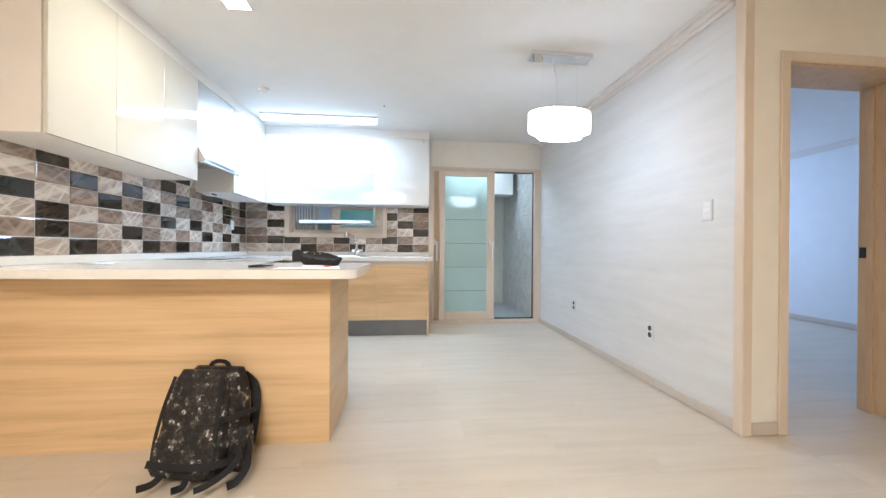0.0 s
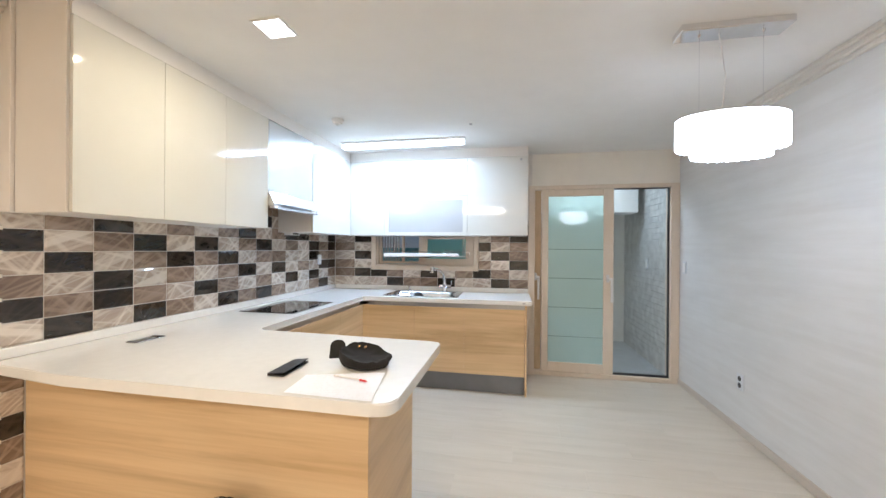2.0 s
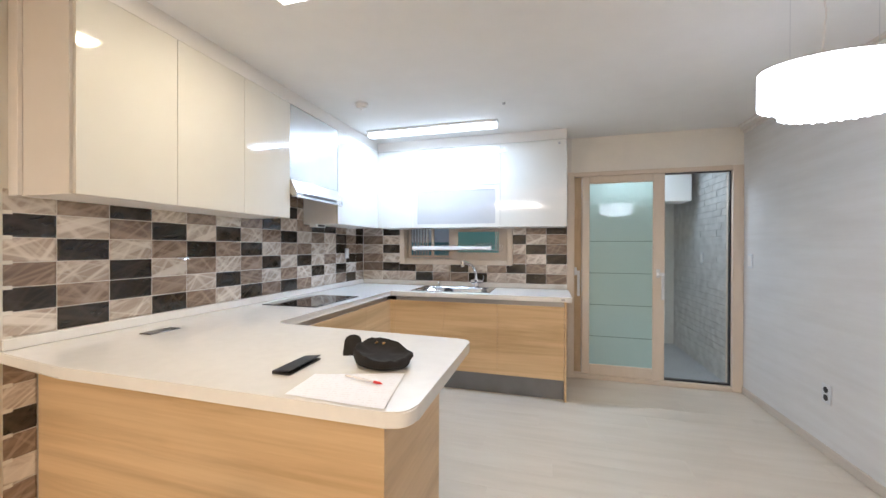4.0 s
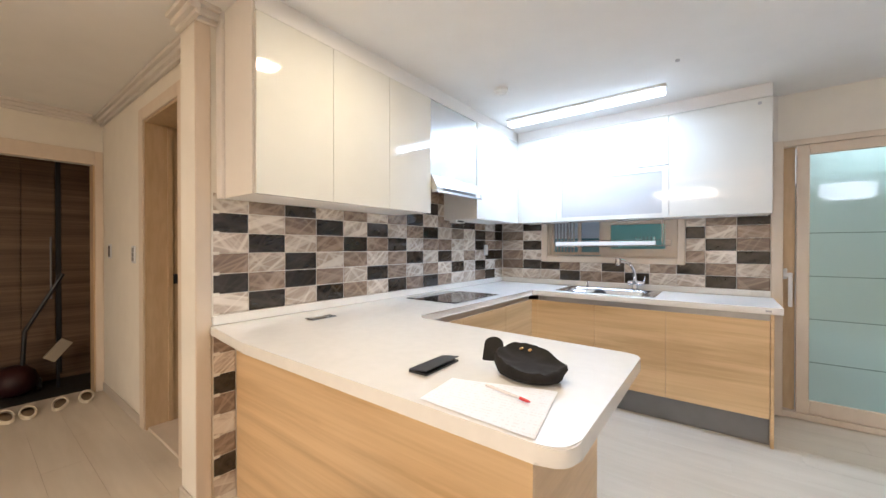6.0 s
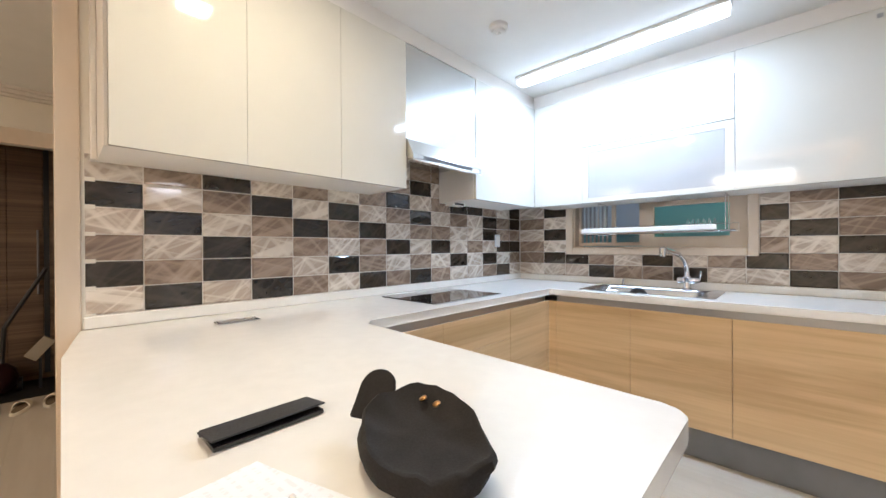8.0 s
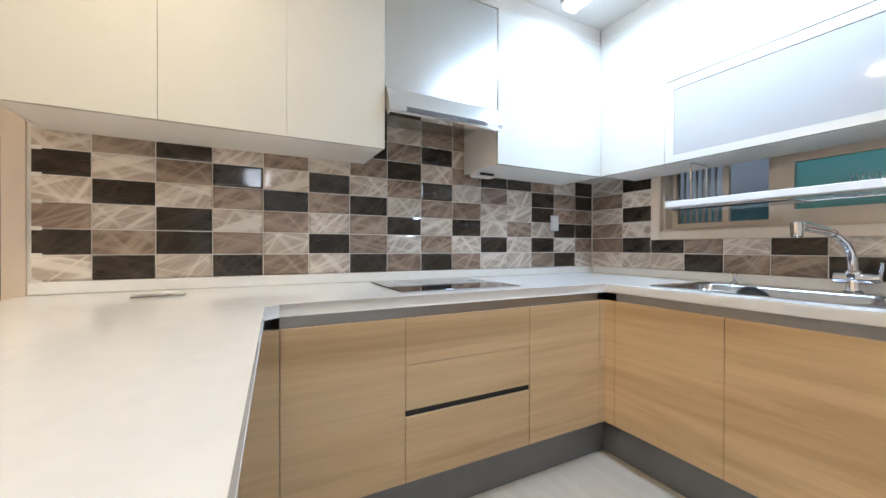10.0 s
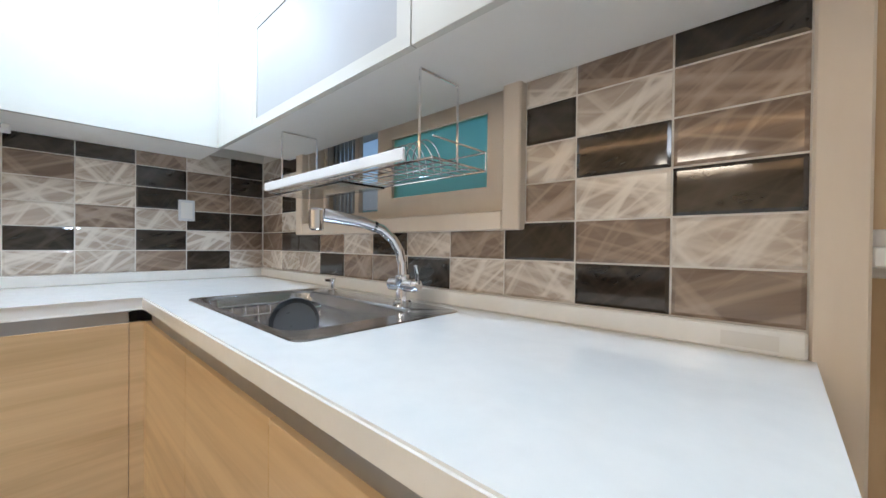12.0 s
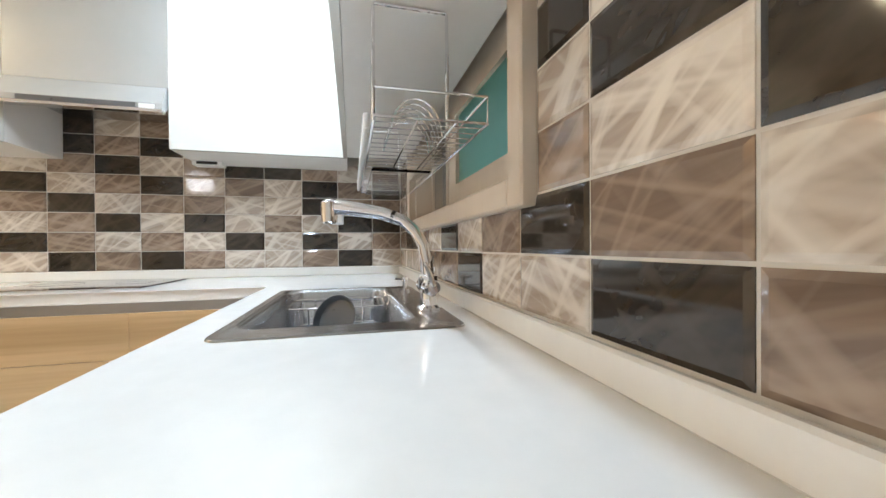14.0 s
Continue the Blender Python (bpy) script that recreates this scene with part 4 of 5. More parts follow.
tube(bm, [(PX - 0.05, PY, CEIL - 0.034), (PX - 0.035, PY, 2.25), (PX - 0.022, PY, 2.15), (PX - 0.028, PY, 2.06), (PX - 0.04, PY, 1.96)], 0.003, 6)
part("cable", bm, M_PLASTIC, pl, "clear power cable", True)
bm = bmesh.new()
lathe(bm, (0, 0, 1.952), [(0.212, 0), (0.220, 0.003), (0.220, 0.009), (0.20, 0.012)], 40)
bm.transform(Matrix.Translation((PX, PY, 0)) @ Matrix.Diagonal((1, 0.58, 1, 1)))
part("top_plate", bm, M_CHROME, pl, "", True)


def curtain(radius, z0, z1, n, rod):
    bm = bmesh.new()
    for k in range(n):
        a = 2 * math.pi * k / n
        x, y = PX + radius * math.cos(a), PY + 0.58 * radius * math.sin(a)
        zb = z0 + (0.004 if k % 2 else 0)
        tube(bm, [(x, y, zb), (x, y, zb + 0.006), (x, y, z1)], [rod * 0.5, rod, rod], 6)
    return bm


tagged(part("outer_curtain", curtain(0.216, 1.812, 1.951, 64, 0.0098), M_SHADE, pl, "glowing glass rods of the upper tier", True), "", "", "", "stuff")
tagged(part("inner_curtain", curtain(0.154, 1.772, 1.949, 46, 0.0098), M_SHADE, pl, "glowing glass rods of the lower tier", True), "", "", "", "stuff")

# ---- living room lamp, out of view but seen in reflections ----
lv = thing("living_ceiling_light", (-0.55, -1.25, CEIL), "large square ceiling light of the living room", "ceiling light")
slab("frame", (-1.07, -0.03, -1.77, -0.73, CEIL - 0.03, CEIL), M_PLASTIC, lv, "", 0.005)
slab("diffuser", (-1.05, -0.05, -1.75, -0.75, CEIL - 0.055, CEIL - 0.0305), M_PANEL, lv, "glowing diffuser", 0.005)
M_COVE = glow("warm_led_strip", (1.0, 0.56, 0.24), 7)
cv = thing("cove_strip_light", (-0.9, -0.9, CEIL), "warm strip lights around the living room ceiling", "strip light")
for nm, dims in (("strip", (-2.3, 0.5, 0.46, 0.48, CEIL - 0.03, CEIL - 0.002)), ("strip", (-2.3, 0.5, -2.30, -2.28, CEIL - 0.03, CEIL - 0.002)), ("strip", (-2.32, -2.301, -2.30, 0.48, CEIL - 0.03, CEIL - 0.002)), ("strip", (0.501, 0.52, -2.30, 0.48, CEIL - 0.03, CEIL - 0.002))):
    slab(nm, dims, M_COVE, cv)
# ---- things on the peninsula ----
ph = thing("phone", (-0.676, 1.788, TOPZ), "black phone in a folded wallet case", "phone")
turn = pose(-0.676, 1.788, TOPZ, 0, 0, 1) @ Matrix.Diagonal((0.84, 1, 1, 1))
bm = bmesh.new()
box(bm, -0.037, 0.037, -0.086, 0.086, 0.0006, 0.009, 0.003, 2)
bm.transform(turn)
part("phone_body", bm, M_BLACKGLASS, ph, "", True)
bm = bmesh.new()
box(bm, -0.040, 0.036, -0.089, 0.089, 0.0093, 0.0125, 0.0012)
bm.transform(turn @ pose(0, 0, 0.003, 0, -5, 1.5))
M_LEATHER = plain("black_leather", (0.025, 0.026, 0.03), 0.38, vary=0.15, grain=260, relief=0.35)
part("case_cover", bm, M_LEATHER, ph, "black leather flap")
bm = bmesh.new()
box(bm, -0.0425, -0.0375, -0.087, 0.087, 0.001, 0.0125, 0.0015)
bm.transform(turn)
part("case_spine", bm, M_LEATHER, ph)

def printed_paper():
    """White paper with faint rows of print, too faint to read."""
    m, nt, p = shader("printed_white_paper")
    words = noise_tex(nt, coords(nt, (160, 30, 1), (0, 0, -6)), 1.0, 1)
    wv = node(nt, "ShaderNodeTexWave", Scale=22.0)
    wv.bands_direction = "Y"
    nt.links.new(coords(nt, (1, 1, 1), (0, 0, -6)), wv.inputs["Vector"])
    mask = blend(nt, 1.0, ramp(nt, words, [(0.50, (0, 0, 0)), (0.56, (1, 1, 1))]), ramp(nt, wv.outputs["Fac"], [(0.62, (0, 0, 0)), (0.75, (1, 1, 1))]), "MULTIPLY")
    c = blend(nt, mask, (0.88, 0.90, 0.95, 1), (0.82, 0.82, 0.86, 1))
    nt.links.new(c, p.inputs["Base Color"])
    p.inputs["Roughness"].default_value = 0.8
    return m


pp = thing("paper_sheet", (-0.42, 1.67, TOPZ), "creased white paper sheet with faint print", "paper")
bm = bmesh.new()
nx, ny = 14, 10
corners = [Vector((-0.557, 1.573, 0)), Vector((-0.250, 1.560, 0)), Vector((-0.298, 1.822, 0)), Vector((-0.576, 1.738, 0))]
grid = []
for j in range(ny + 1):
    row_ = []
    for i in range(nx + 1):
        u_, v_ = i / nx, j / ny
        p = corners[0] * (1 - u_) * (1 - v_) + corners[1] * u_ * (1 - v_) + corners[2] * u_ * v_ + corners[3] * (1 - u_) * v_
        zz = 0.0012 + 0.0018 * (noise.noise((p.x * 14, p.y * 14, 0)) + 0.6) + (0.002 * max(0, u_ - 0.85) / 0.15 * (1 - v_))
        row_.append(bm.verts.new((p.x, p.y, TOPZ + zz)))
    grid.append(row_)
for j in range(ny):
    for i in range(nx):
        bm.faces.new((grid[j][i], grid[j][i + 1], grid[j + 1][i + 1], grid[j + 1][i]))
ext = bmesh.ops.extrude_face_region(bm, geom=bm.faces[:])
bmesh.ops.translate(bm, verts=[v for v in ext["geom"] if isinstance(v, bmesh.types.BMVert)], vec=(0, 0, 0.0004))
part("sheet", bm, printed_paper(), pp, "", True)
pq = thing("ballpoint_pen", (-0.40, 1.72, TOPZ), "clear ballpoint pen with red tip on paper", "pen")
bm = bmesh.new()
p0, p1 = Vector((-0.462, 1.735, TOPZ + 0.009)), Vector((-0.352, 1.710, TOPZ + 0.009))
tube(bm, [p0, p1], 0.0038, 8)
part("barrel", bm, plain("clear_plastic_barrel", (0.80, 0.76, 0.74), 0.2, vary=0.03), pq, "", True)
bm = bmesh.new()
tube(bm, [p1, p1 + (p1 - p0).normalized() * 0.02, p1 + (p1 - p0).normalized() * 0.03], [0.0042, 0.004, 0.0015], 8)
part("tip", bm, plain("red_plastic", (0.62, 0.03, 0.03), 0.3, vary=0.05), pq, "red plastic tip", True)

hat = thing("cap", (-0.41, 1.89, TOPZ), "black fabric cap lying upside down on worktop", "cap")
M_FELT = plain("black_felt", (0.014, 0.012, 0.011), 0.95, vary=0.3, scale=20, grain=400, relief=0.5)
bm = bmesh.new()
sides = 36
prof = [(0.30, 0.001), (0.66, 0.002), (0.90, 0.008), (0.98, 0.018), (1.0, 0.031), (0.985, 0.045), (0.955, 0.054), (0.91, 0.056), (0.86, 0.053), (0.74, 0.047), (0.50, 0.042), (0.22, 0.041)]
loops = []
for r, z in prof:
    lp = []
    for k in range(sides):
        a = 2 * math.pi * k / sides
        turn_ = math.degrees(a) if a < 4 else math.degrees(a) - 360
        sag = 1 + 0.07 * noise.noise((3 * math.cos(a), 3 * math.sin(a), z * 30)) - 0.10 * math.exp(-((turn_ - 72) / 36) ** 2)
        if z > 0.04:
            sag += 0.11 * math.exp(-((turn_ - 14) / 12) ** 2)
        lift = z * (1 + (0.36 * math.cos(a - radians(125)) + 0.16 * noise.noise((3.2 * math.cos(a) * r, 3.2 * math.sin(a) * r, 4.1)) - 0.05 * math.exp(-((turn_ - 40) / 40) ** 2)) * min(1, r * 1.1))
        lp.append(bm.verts.new((0.112 * r * math.cos(a) * sag, 0.088 * r * math.sin(a) * sag, max(0.0008, lift))))
    loops.append(lp)
for a, b in zip(loops, loops[1:]):
    for k in range(sides):
        bm.faces.new((a[k], a[(k + 1) % sides], b[(k + 1) % sides], b[k]))
bm.faces.new(loops[0][::-1]), bm.faces.new(loops[-1])
hm = pose(-0.408, 1.888, TOPZ, 0, 0, -6) @ Matrix.Diagonal((0.94, 0.90, 1.02, 1))
bm.transform(hm)
part("crown", bm, M_FELT, hat, "", True)
bm = bmesh.new()
outline = []
for k in range(15):
    a = math.pi * k / 14
    outline.append((0.030 * math.cos(a), 0.044 + 0.025 * math.sin(a)))
outline += [(-0.032, -0.01), (0.032, -0.01)]
lo = [bm.verts.new((0, x, z)) for x, z in outline]
hi = [bm.verts.new((0.008, x, z)) for x, z in outline]
bm.faces.new(lo[::-1]), bm.faces.new(hi)
for k in range(len(outline)):
    bm.faces.new((lo[k], lo[(k + 1) % len(outline)], hi[(k + 1) % len(outline)], hi[k]))
bmesh.ops.bevel(bm, geom=bm.edges[:], offset=0.002, segments=2, affect="EDGES")
bm.transform(Matrix.Translation((-0.527, 1.888, TOPZ + 0.032)) @ Euler((0, radians(-38), radians(-68))).to_matrix().to_4x4())
part("strap_tab", bm, M_FELT, hat, "rounded tab standing up at the rim", True)
M_BRASS = plain("brass", (0.45, 0.26, 0.10), 0.3, 1.0, vary=0.1)
for dx in (-0.012, 0.016):
    bm = bmesh.new()
    lathe(bm, (0, 0, 0), [(0.006, 0), (0.006, 0.002), (0.003, 0.003)], 12)
    bm.transform(Matrix.Translation((-0.438 + dx, 1.928, TOPZ + 0.065)) @ Euler((radians(25), radians(-10), 0)).to_matrix().to_4x4())
    part("eyelet", bm, M_BRASS, hat, "small brass eyelet")

# ---- backpack ----
M_CAMO, nt, p = shader("dark_digital_camouflage")
v = coords(nt, (1, 1, 1))
vo = node(nt, "ShaderNodeTexVoronoi", Scale=135.0)
vo.distance = "CHEBYCHEV"
nt.links.new(v, vo.inputs["Vector"])
cells = ramp(nt, noise_tex(nt, vo.outputs["Position"], 24.0, 4, 0.7), [(0.0, (0.006, 0.005, 0.005)), (0.46, (0.016, 0.014, 0.013)), (0.54, (0.045, 0.038, 0.034)), (0.59, (0.16, 0.135, 0.115)), (0.63, (0.50, 0.45, 0.41))])
for n_ in nt.nodes:
    if n_.type == "VALTORGB":
        n_.color_ramp.interpolation = "CONSTANT"
nt.links.new(cells, p.inputs["Base Color"])
p.inputs["Roughness"].default_value = 0.75
bump(nt, p, noise_tex(nt, v, 500.0, 1), 0.4, 0.0008)
M_WEB = plain("black_webbing", (0.007, 0.007, 0.009), 0.8, vary=0.2, grain=300, relief=0.5)
bag = thing("backpack", (-0.86, 1.55, 0), "dark camouflage backpack leaning against the peninsula", "backpack")
BM = Matrix.Translation((-0.842, 1.500, 0.002)) @ Euler((radians(-14), radians(0), radians(-12))).to_matrix().to_4x4()


def pillow(w, d, hgt, z0, y0, top=0.72, puff=0.03, seed=0, x0=0.0):
    """A stuffed fabric body, narrower at its top."""
    bm = bmesh.new()
    ring_n, lev = 32, 14
    loops = []
    for j in range(lev + 1):
        f = j / lev
        s = (1 - (1 - top) * f ** 1.4)
        edge = min(1.0, (math.sin(math.pi * min(f, 1 - f) * 3.2 / 2 + 0.12)) if min(f, 1 - f) < 0.3 else 1.0)
        lp = []
        for k in range(ring_n):
            a = 2 * math.pi * k / ring_n
            c, s_ = math.cos(a), math.sin(a)
            ex = math.copysign(abs(c) ** 0.45, c)
            ey = math.copysign(abs(s_) ** 0.45, s_)
            q = Vector((x0 + ex * w / 2 * s * (0.82 + 0.18 * edge), y0 + ey * d / 2 * (0.55 + 0.45 * edge) * (1 - 0.25 * f), z0 + f * hgt))
            q += Vector((ex, ey, 0)) * puff * 0.3 * noise.noise((q.x * 9 + seed, q.y * 9, q.z * 9))
            lp.append(bm.verts.new(q))
        loops.append(lp)
    for a, b in zip(loops, loops[1:]):
        for k in range(ring_n):
            bm.faces.new((a[k], a[(k + 1) % ring_n], b[(k + 1) % ring_n], b[k]))
    bm.faces.new(loops[0][::-1]), bm.faces.new(loops[-1])
    bm.transform(BM)
    return bm


part("main_body", pillow(0.35, 0.17, 0.44, 0.0, 0.05, 0.72), M_CAMO, bag, "", True)
part("front_panel", pillow(0.31, 0.10, 0.425, 0.005, -0.045, 0.74, 0.03, 3), M_CAMO, bag, "zipped front compartment", True)
part("front_pocket", pillow(0.285, 0.05, 0.17, 0.015, -0.085, 0.93, 0.03, 5), M_CAMO, bag, "small front pocket", True)
part("upper_pocket", pillow(0.255, 0.035, 0.13, 0.19, -0.078, 0.9, 0.02, 7), M_CAMO, bag, "flat upper pocket", True)
part("side_pocket", pillow(0.05, 0.11, 0.18, 0.02, 0.04, 0.9, 0.02, 9, 0.18), M_CAMO, bag, "side pocket", True)


def flow(pts, n=5):
    """A smooth curve through the points."""
    out = []
    ext = [pts[0]] + pts + [pts[-1]]
    for a, b, c, d in zip(ext, ext[1:], ext[2:], ext[3:]):
        for k in range(n):
            t_ = k / n
            out.append(0.5 * (2 * b + (c - a) * t_ + (2 * a - 5 * b + 4 * c - d) * t_ ** 2 + (3 * b - a - 3 * c + d) * t_ ** 3))
    return out + [pts[-1]]


def strap(name, pts, wdt=0.03, thick=0.004, label=""):
    bm = bmesh.new()
    pts = flow([Vector(q) for q in pts])
    loops = []
    for i, q in enumerate(pts):
        d = (pts[min(i + 1, len(pts) - 1)] - pts[max(i - 1, 0)]).normalized()
        side = d.cross(Vector((0.25, -1, 0.2))).normalized()
        up = side.cross(d)
        loops.append([bm.verts.new(q + side * sx * wdt / 2 + up * sy * thick / 2) for sx, sy in ((-1, -1), (1, -1), (1, 1), (-1, 1))])
    for a, b in zip(loops, loops[1:]):
        for k in range(4):
            bm.faces.new((a[k], a[(k + 1) % 4], b[(k + 1) % 4], b[k]))
    bm.faces.new(loops[0][::-1]), bm.faces.new(loops[-1])
    bm.transform(BM)
    part(name, bm, M_WEB, bag, label, True)


strap("grab_handle", [(-0.045, 0.045, 0.432), (-0.035, 0.04, 0.452), (0.0, 0.035, 0.464), (0.04, 0.035, 0.457), (0.055, 0.04, 0.432)], 0.018, 0.008, "looped grab handle")
strap("piping", [(0.125, -0.085, 0.03), (0.128, -0.088, 0.15), (0.122, -0.085, 0.28), (0.108, -0.075, 0.38), (0.09, -0.04, 0.425)], 0.016, 0.005, "black zip edge")
strap("piping", [(-0.135, -0.085, 0.03), (-0.138, -0.088, 0.15), (-0.128, -0.085, 0.28), (-0.11, -0.075, 0.40)], 0.012, 0.005, "black zip edge")
strap("compression_strap", [(-0.14, -0.105, 0.06), (0.0, -0.128, 0.065), (0.135, -0.105, 0.07), (0.20, 0.0, 0.08)], 0.028, 0.004, "black compression strap")
strap("compression_strap", [(0.13, -0.09, 0.23), (0.175, 0.0, 0.25), (0.185, 0.08, 0.26)], 0.022, 0.004, "black side strap")
strap("loose_strap", [(0.14, 0.02, 0.16), (0.21, -0.03, 0.10), (0.20, -0.08, 0.05), (0.17, -0.15, 0.02), (0.15, -0.19, 0.014)], 0.024, 0.003, "loose black strap end")
strap("loose_strap", [(0.20, 0.03, 0.12), (0.245, -0.02, 0.06), (0.25, -0.08, 0.02), (0.235, -0.12, 0.012)], 0.03, 0.004, "loose black strap end")
strap("loose_strap", [(-0.05, -0.12, 0.03), (-0.06, -0.15, 0.008), (-0.075, -0.2, 0.006)], 0.026, 0.003, "loose black strap end")
strap("loose_strap", [(0.06, -0.12, 0.03), (0.07, -0.15, 0.008), (0.06, -0.19, 0.006)], 0.026, 0.003, "loose black strap end")
strap("shoulder_strap", [(0.07, 0.13, 0.40), (0.12, 0.15, 0.35), (0.15, 0.14, 0.25), (0.16, 0.12, 0.10)], 0.04, 0.012, "padded shoulder strap")

# ---- entrance: slippers, cabinet, cleaner ----
M_CREAM = plain("cream_rubber", (0.80, 0.74, 0.60), 0.5, vary=0.04)

M_INSOLE = plain("brown_insole", (0.20, 0.14, 0.085), 0.8, vary=0.15)


def slipper():
    t = thing("slipper", (0, 0, 0), "cream rubber slipper on the floor by entrance", "slipper", "slippers at the entrance")
    pts = [(0.045 * math.sin(2 * math.pi * k / 28) * (1.0 + 0.12 * math.cos(2 * math.pi * k / 28)), 0.13 * math.cos(2 * math.pi * k / 28)) for k in range(28)]
    bm = bmesh.new()
    prism(bm, pts, 0.0005, 0.022, 0.005)
    part("sole", bm, M_CREAM, t, "", True)
    bm = bmesh.new()
    loops = []
    for j in range(7):
        y = 0.002 + 0.105 * j / 6
        wd = 0.046 * math.sqrt(max(0.05, 1 - (y / 0.132) ** 2)) + 0.002
        ht = 0.055 - 0.02 * (j / 6) ** 2
        outer = [(wd * math.cos(math.pi * k / 10), y, 0.012 + ht * math.sin(math.pi * k / 10)) for k in range(11)]
        inner = [((wd - 0.006) * math.cos(math.pi * k / 10), y, 0.012 + (ht - 0.006) * math.sin(math.pi * k / 10)) for k in range(10, -1, -1)]
        loops.append([bm.verts.new(q) for q in outer + inner])
    for a, b in zip(loops, loops[1:]):
        for k in range(22):
            bm.faces.new((a[k], a[(k + 1) % 22], b[(k + 1) % 22], b[k]))
    bm.faces.new(loops[0][::-1]), bm.faces.new(loops[-1])
    part("upper", bm, M_CREAM, t, "closed toe band", True)
    bm = bmesh.new()
    # brown inset on the cream sole
    prism(bm, [(x * 0.72, y * 0.84 - 0.006) for x, y in pts], 0.0222, 0.0245)
    part("insole", bm, M_INSOLE, t, "flat brown insole")
    return t


s0 = slipper()
first = True
for x, y, a in ((-4.09, 1.08, 96), (-4.08, 1.19, 90), (-4.11, 1.36, 76), (-4.13, 1.515, 84)):
    if first:
        s0.matrix_basis = pose(x, y, 0, 0, 0, a)
        first = False
    else:
        copy_thing(s0, pose(x, y, 0, 0, 0, a))
structure(slab("floor_entrance", (-5.9, -4.392, 0.15, 1.85, -0.15, -0.06), plain("dark_entrance_tile", (0.03, 0.028, 0.026), 0.5, vary=0.15)), "dark sunken entrance floor", "floor")
sc = thing("shoe_cabinet", (-5.4, 1.0, -0.06), "tall dark wood-grain entrance shoe cabinet", "cabinet")
slab("body", (-5.88, -5.222, 0.16, 1.84, -0.058, 2.2), M_DARKWOOD, sc)
for a, b in ((0.165, 0.70), (0.70, 1.235), (1.235, 1.46)):
    slab("door", (-5.22, -5.20, a + 0.002, b - 0.002, 0.0, 2.19), M_DARKWOOD, sc, "", 0.002)
slab("door", (-5.22, -5.20, 1.50, 1.838, 0.0, 2.19), M_DARKWOOD, sc, "", 0.002)
slab("stile", (-5.221, -5.195, 1.462, 1.498, 0.0, 2.19), M_BLACK, sc, "dark vertical strip")
bm = bmesh.new()
tube(bm, [(-5.165, 1.425, 0.75), (-5.165, 1.425, 1.35)], 0.008, 8)
for z in (0.8, 1.3):
    tube(bm, [(-5.198, 1.425, z), (-5.165, 1.425, z)], 0.006, 8)
part("pull_handle", bm, M_KICK, sc, "long steel pull bar", True)
vc = thing("vacuum_cleaner", (-4.9, 1.2, -0.06), "dark red canister vacuum cleaner with grey wand", "vacuum cleaner")
bm = bmesh.new()
lathe(bm, (0, 0, 0), [(0.02, 0.0), (0.09, 0.01), (0.14, 0.06), (0.15, 0.12), (0.13, 0.19), (0.08, 0.24), (0.02, 0.255)], 24)
bm.transform(Matrix.Translation((-4.90, 1.17, -0.045)) @ Matrix.Diagonal((1.2, 1.0, 1.0, 1)))
part("body", bm, plain("dark_red_plastic", (0.032, 0.004, 0.004), 0.55, vary=0.1), vc, "", True)
bm = bmesh.new()
tube(bm, [(-4.90, 1.22, 0.19), (-4.90, 1.235, 0.50), (-4.93, 1.48, 1.0)], 0.016, 8)
part("wand", bm, M_BLACK, vc, "grey metal wand", True)
for dy in (-0.15, 0.15):
    bm = bmesh.new()
    tube(bm, [(-4.93, 1.17 + dy - 0.015, 0.0), (-4.93, 1.17 + dy + 0.015, 0.0)], [0.058, 0.058], 18)
    part("wheel", bm, M_BLACK, vc, "", True)
cb = thing("cardboard_sleeve", (-4.9, 1.44, -0.06), "small pale cardboard sleeve propped in the entrance", "cardboard")
bm = bmesh.new()
box(bm, -0.02, 0.02, -0.045, 0.045, -0.10, 0.10, 0.002)
bm.transform(Matrix.Translation((-4.9, 1.44, 0.29)) @ Euler((radians(-38), 0, 0)).to_matrix().to_4x4())
part("sleeve", bm, plain("pale_card", (0.45, 0.38, 0.28), 0.8), cb)
slab("prop", (-4.91, -4.89, 1.43, 1.45, -0.058, 0.20), M_BLACK, cb, "dark thin support")
# ---- tiles ----
def tile_mesh(w, h, d=0.009):
    """A tile with a raised, bevelled face: x across, z up, face towards -y."""
    bm = bmesh.new()
    e = 0.007
    outer = [(0, 0), (w, 0), (w, h), (0, h)]
    inner = [(e, e), (w - e, e), (w - e, h - e), (e, h - e)]
    back = [bm.verts.new((x, 0, z)) for x, z in outer]
    rim = [bm.verts.new((x, -d * 0.72, z)) for x, z in outer]
    face = [bm.verts.new((x, -d, z)) for x, z in inner]
    for a, b in ((back, rim), (rim, face)):
        for i in range(4):
            bm.faces.new((a[i], a[(i + 1) % 4], b[(i + 1) % 4], b[i]))
    bm.faces.new(face)
    bmesh.ops.recalc_face_normals(bm, faces=bm.faces[:])
    me = bpy.data.meshes.new("tile")
    bm.to_mesh(me)
    bm.free()
    return me


TILE_MATS = {"L": M_TILE_L, "M": M_TILE_M, "D": M_TILE_D}
tile_cache = {}
JOINT = 0.0042


def tile(parent, w, h, kind, m):
    key = (round(w, 4), round(h, 4), kind)
    if key not in tile_cache:
        tile_cache[key] = tile_mesh(w - JOINT, h - JOINT)
        tile_cache[key].materials.append(TILE_MATS[kind])
    ob = new("tile", tile_cache[key])
    ob.parent = parent
    ob.matrix_basis = m
    return ob


ROW0, PITCH_Z, PITCH = 0.922, 0.1, 0.1995
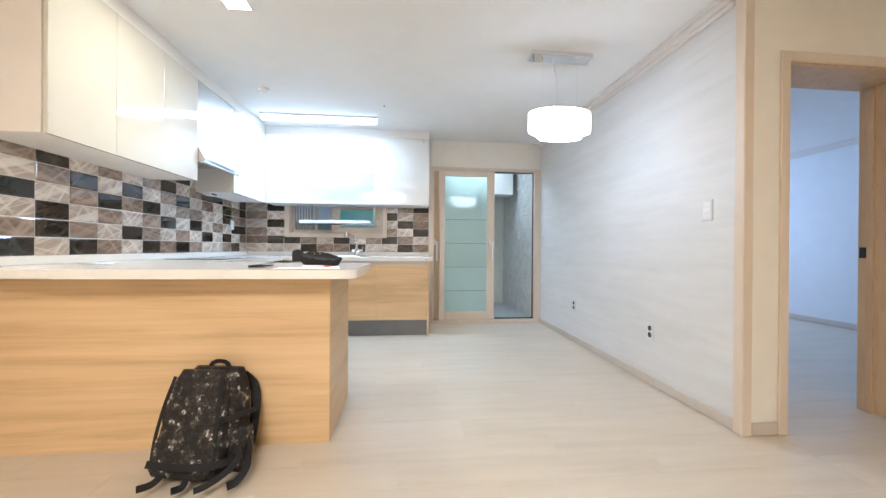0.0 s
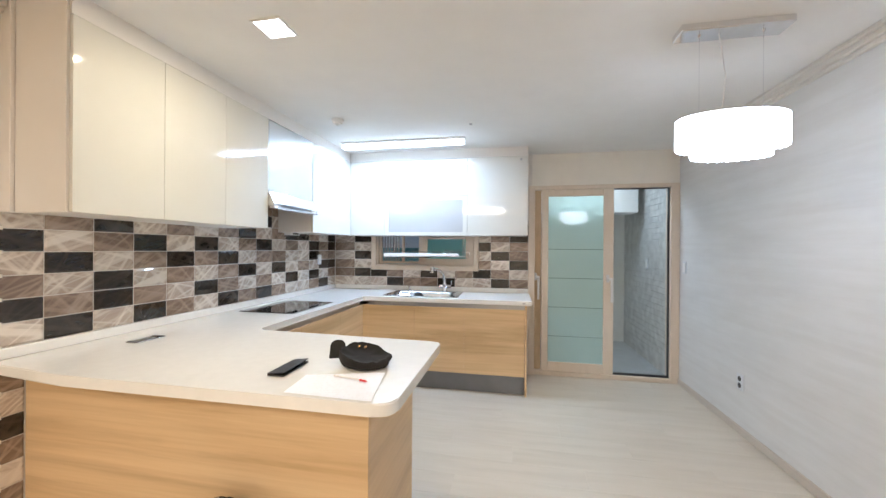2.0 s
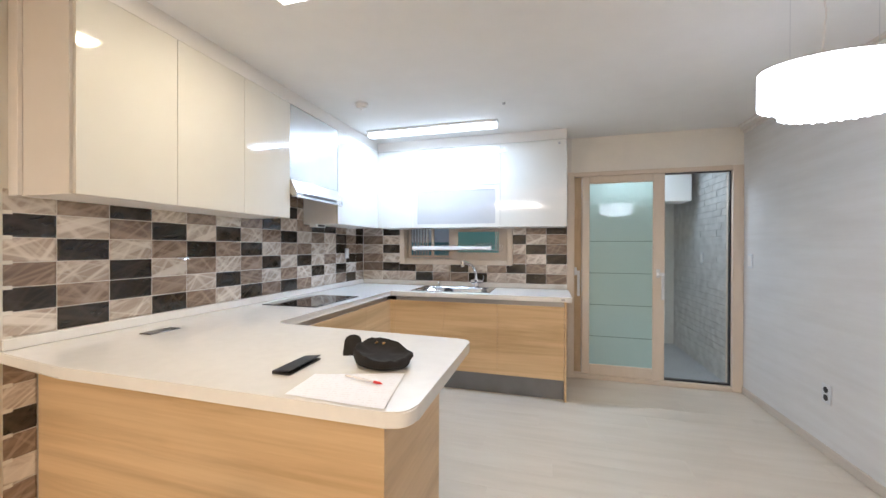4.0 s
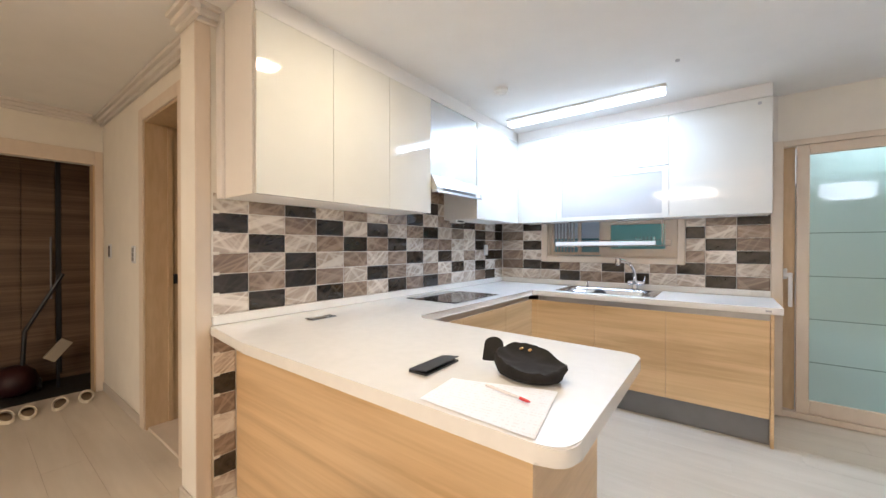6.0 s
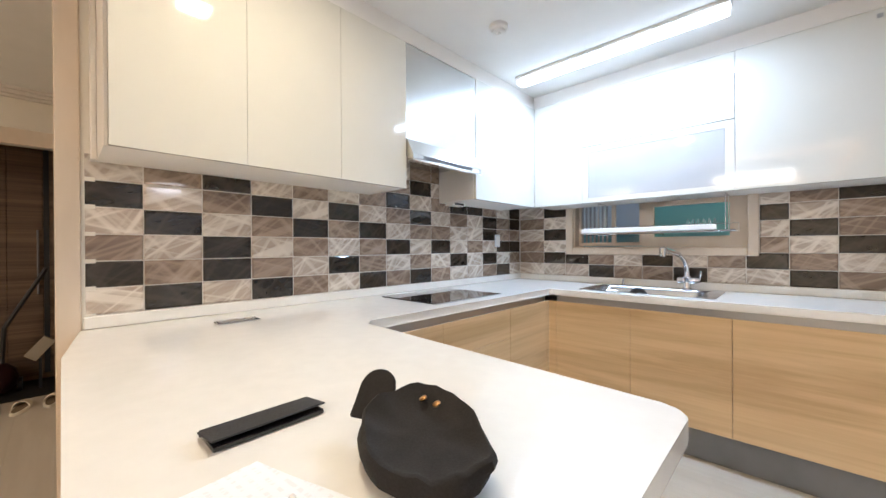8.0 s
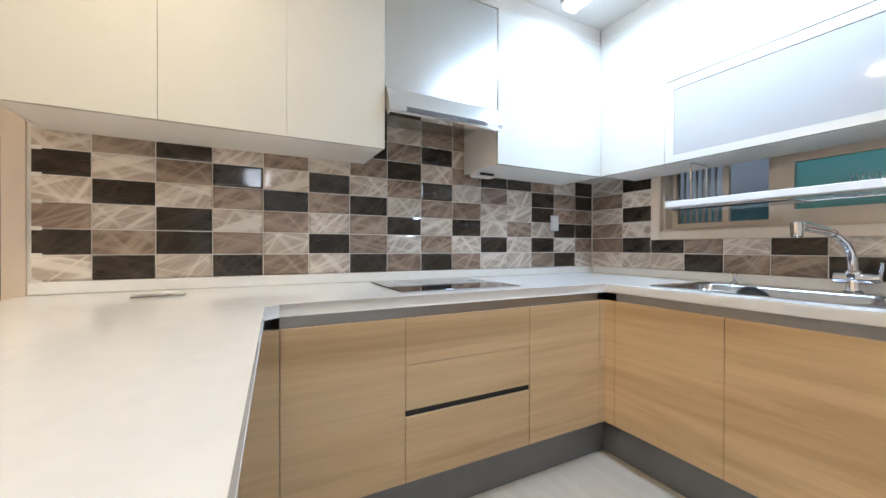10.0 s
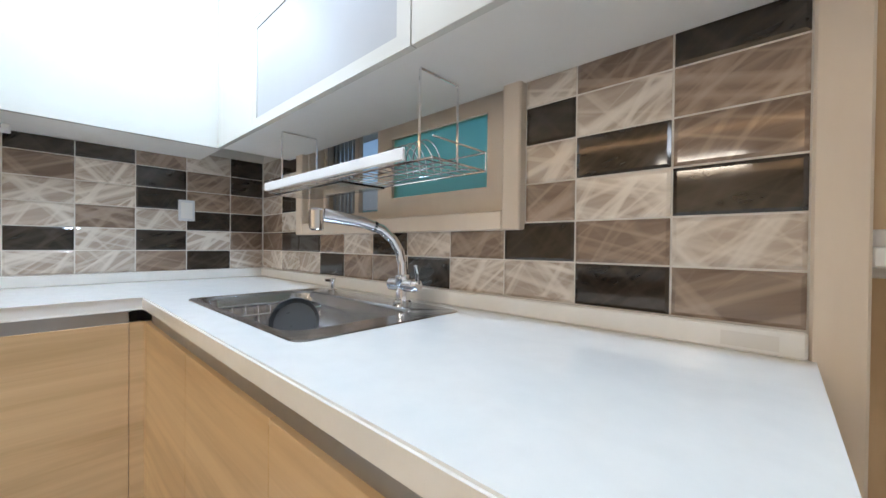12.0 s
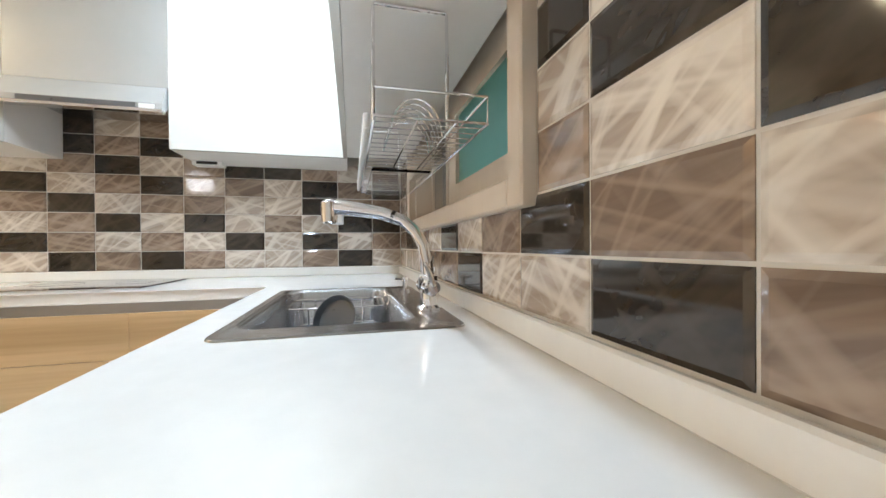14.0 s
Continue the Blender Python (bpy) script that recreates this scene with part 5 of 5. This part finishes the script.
# columns from the open end to the corner, each read from the bottom row up
WEST = ["LDMLDL", "DMLDLM", "LDDLMD", "DMLMDL", "MLMDLM", "LDLMDL", "DMMDLMDD", "MLDLMDML", "DMLMDLDM", "MLDMLMLM",
        "LDLLMD", "LLMLLD", "MDLDDM", "DLDMML", "LMDMDD"]
west_edges = [1.614] + [1.788 + PITCH * k for k in range(14)] + [YS - 0.002]
for c, kinds in enumerate(WEST):
    a, b = west_edges[c], west_edges[c + 1]
    for r, k in enumerate(kinds):
        tile(wall_west, b - a, PITCH_Z, k, pose(XL - 0.008, a + JOINT / 2, ROW0 + r * PITCH_Z + JOINT / 2, 0, 0, 90))
for r, k in enumerate("MLDMLMDLM"):
    tile(wall_west, 0.110, PITCH_Z, k, pose(XL - 0.008, 1.616, 0.822 - 0.1 * r - 0.088 + JOINT / 2 - 0.0, 0, 0, 90)) if 0.822 - 0.1 * r - 0.088 > -0.01 else None
# columns from the end towards the corner
NORTH = ["MLDMMDD", "DMLDLMM", "LDMLDLL", "LM", "DL", "MD", "ML", "DM", "LD", "LDLDLDL", "LMMLML"]
for c, kinds in enumerate(NORTH):
    b = 0.337 - PITCH * c
    a = b - PITCH if c < 10 else XL + 0.002
    for r, k in enumerate(kinds):
        if c == 2 and r >= 2:
            tile(wall_north, b + 0.197, PITCH_Z, k, pose(-0.197 + JOINT / 2, YS + 0.008, ROW0 + r * PITCH_Z + JOINT / 2))
        elif c == 9 and r >= 2:
            tile(wall_north, -1.452 - a, PITCH_Z, k, pose(a + JOINT / 2, YS + 0.008, ROW0 + r * PITCH_Z + JOINT / 2))
        else:
            tile(wall_north, b - a, PITCH_Z, k, pose(a + JOINT / 2, YS + 0.008, ROW0 + r * PITCH_Z + JOINT / 2))

# ---- floor boards ----
def board_mesh(l, w):
    bm = bmesh.new()
    e = 0.0012
    lo = [bm.verts.new(p) for p in ((0, 0, -0.012), (l, 0, -0.012), (l, w, -0.012), (0, w, -0.012))]
    mi = [bm.verts.new(p) for p in ((0, 0, -e), (l, 0, -e), (l, w, -e), (0, w, -e))]
    hi = [bm.verts.new(p) for p in ((e, e, 0), (l - e, e, 0), (l - e, w - e, 0), (e, w - e, 0))]
    for a, b in ((lo, mi), (mi, hi)):
        for i in range(4):
            bm.faces.new((a[i], a[(i + 1) % 4], b[(i + 1) % 4], b[i]))
    bm.faces.new(hi)
    me = bpy.data.meshes.new("floor_board")
    bm.to_mesh(me)
    bm.free()
    me.materials.append(M_FLOOR)
    return me


def lay(x0, x1, y0, y1, w=0.19, l=1.2, joined=False):
    pieces = []
    row = 0
    y = y0
    while y < y1 - 0.01:
        bw = min(w, y1 - y)
        x = x0 - (row * 0.43) % l
        while x < x1 - 0.005:
            a, b = max(x, x0), min(x + l, x1)
            if b - a > 0.01:
                pieces.append((a, b, y, y + bw))
            x += l
        y += w
        row += 1
    return pieces


board_cache = {}
for a, b, c, d in lay(-2.2, 2.0, 0.2, 4.60):
    if (b < FX - 0.1 and c > 1.7 or d < PEN_B and a > XL and b < PEN_X - 0.05 and c > PEN_F) or (b < XL - 0.1 and c > 1.6):
        continue
    key = (round(b - a, 3), round(d - c, 3))
    if key not in board_cache:
        board_cache[key] = board_mesh(*key)
    ob = new("floor_board", board_cache[key])
    ob.parent = floor
    ob.matrix_basis = pose(a, c, 0)
rest = bmesh.new()
for area in ((-4.39, -2.2, 0.2, 1.9), (2.0, 5.6, 1.4, 6.0), (-4.39, 3.3, -3.2, 0.2), (-3.3, -2.2, 1.9, 3.3), (2.0, 3.3, 0.2, 1.4)):
    for a, b, c, d in lay(*area):
        box(rest, a + 0.0005, b - 0.0005, c + 0.0005, d - 0.0005, -0.012, 0)
tagged(part("floor_boards", rest, M_FLOOR, floor), "", "", "", "stuff")
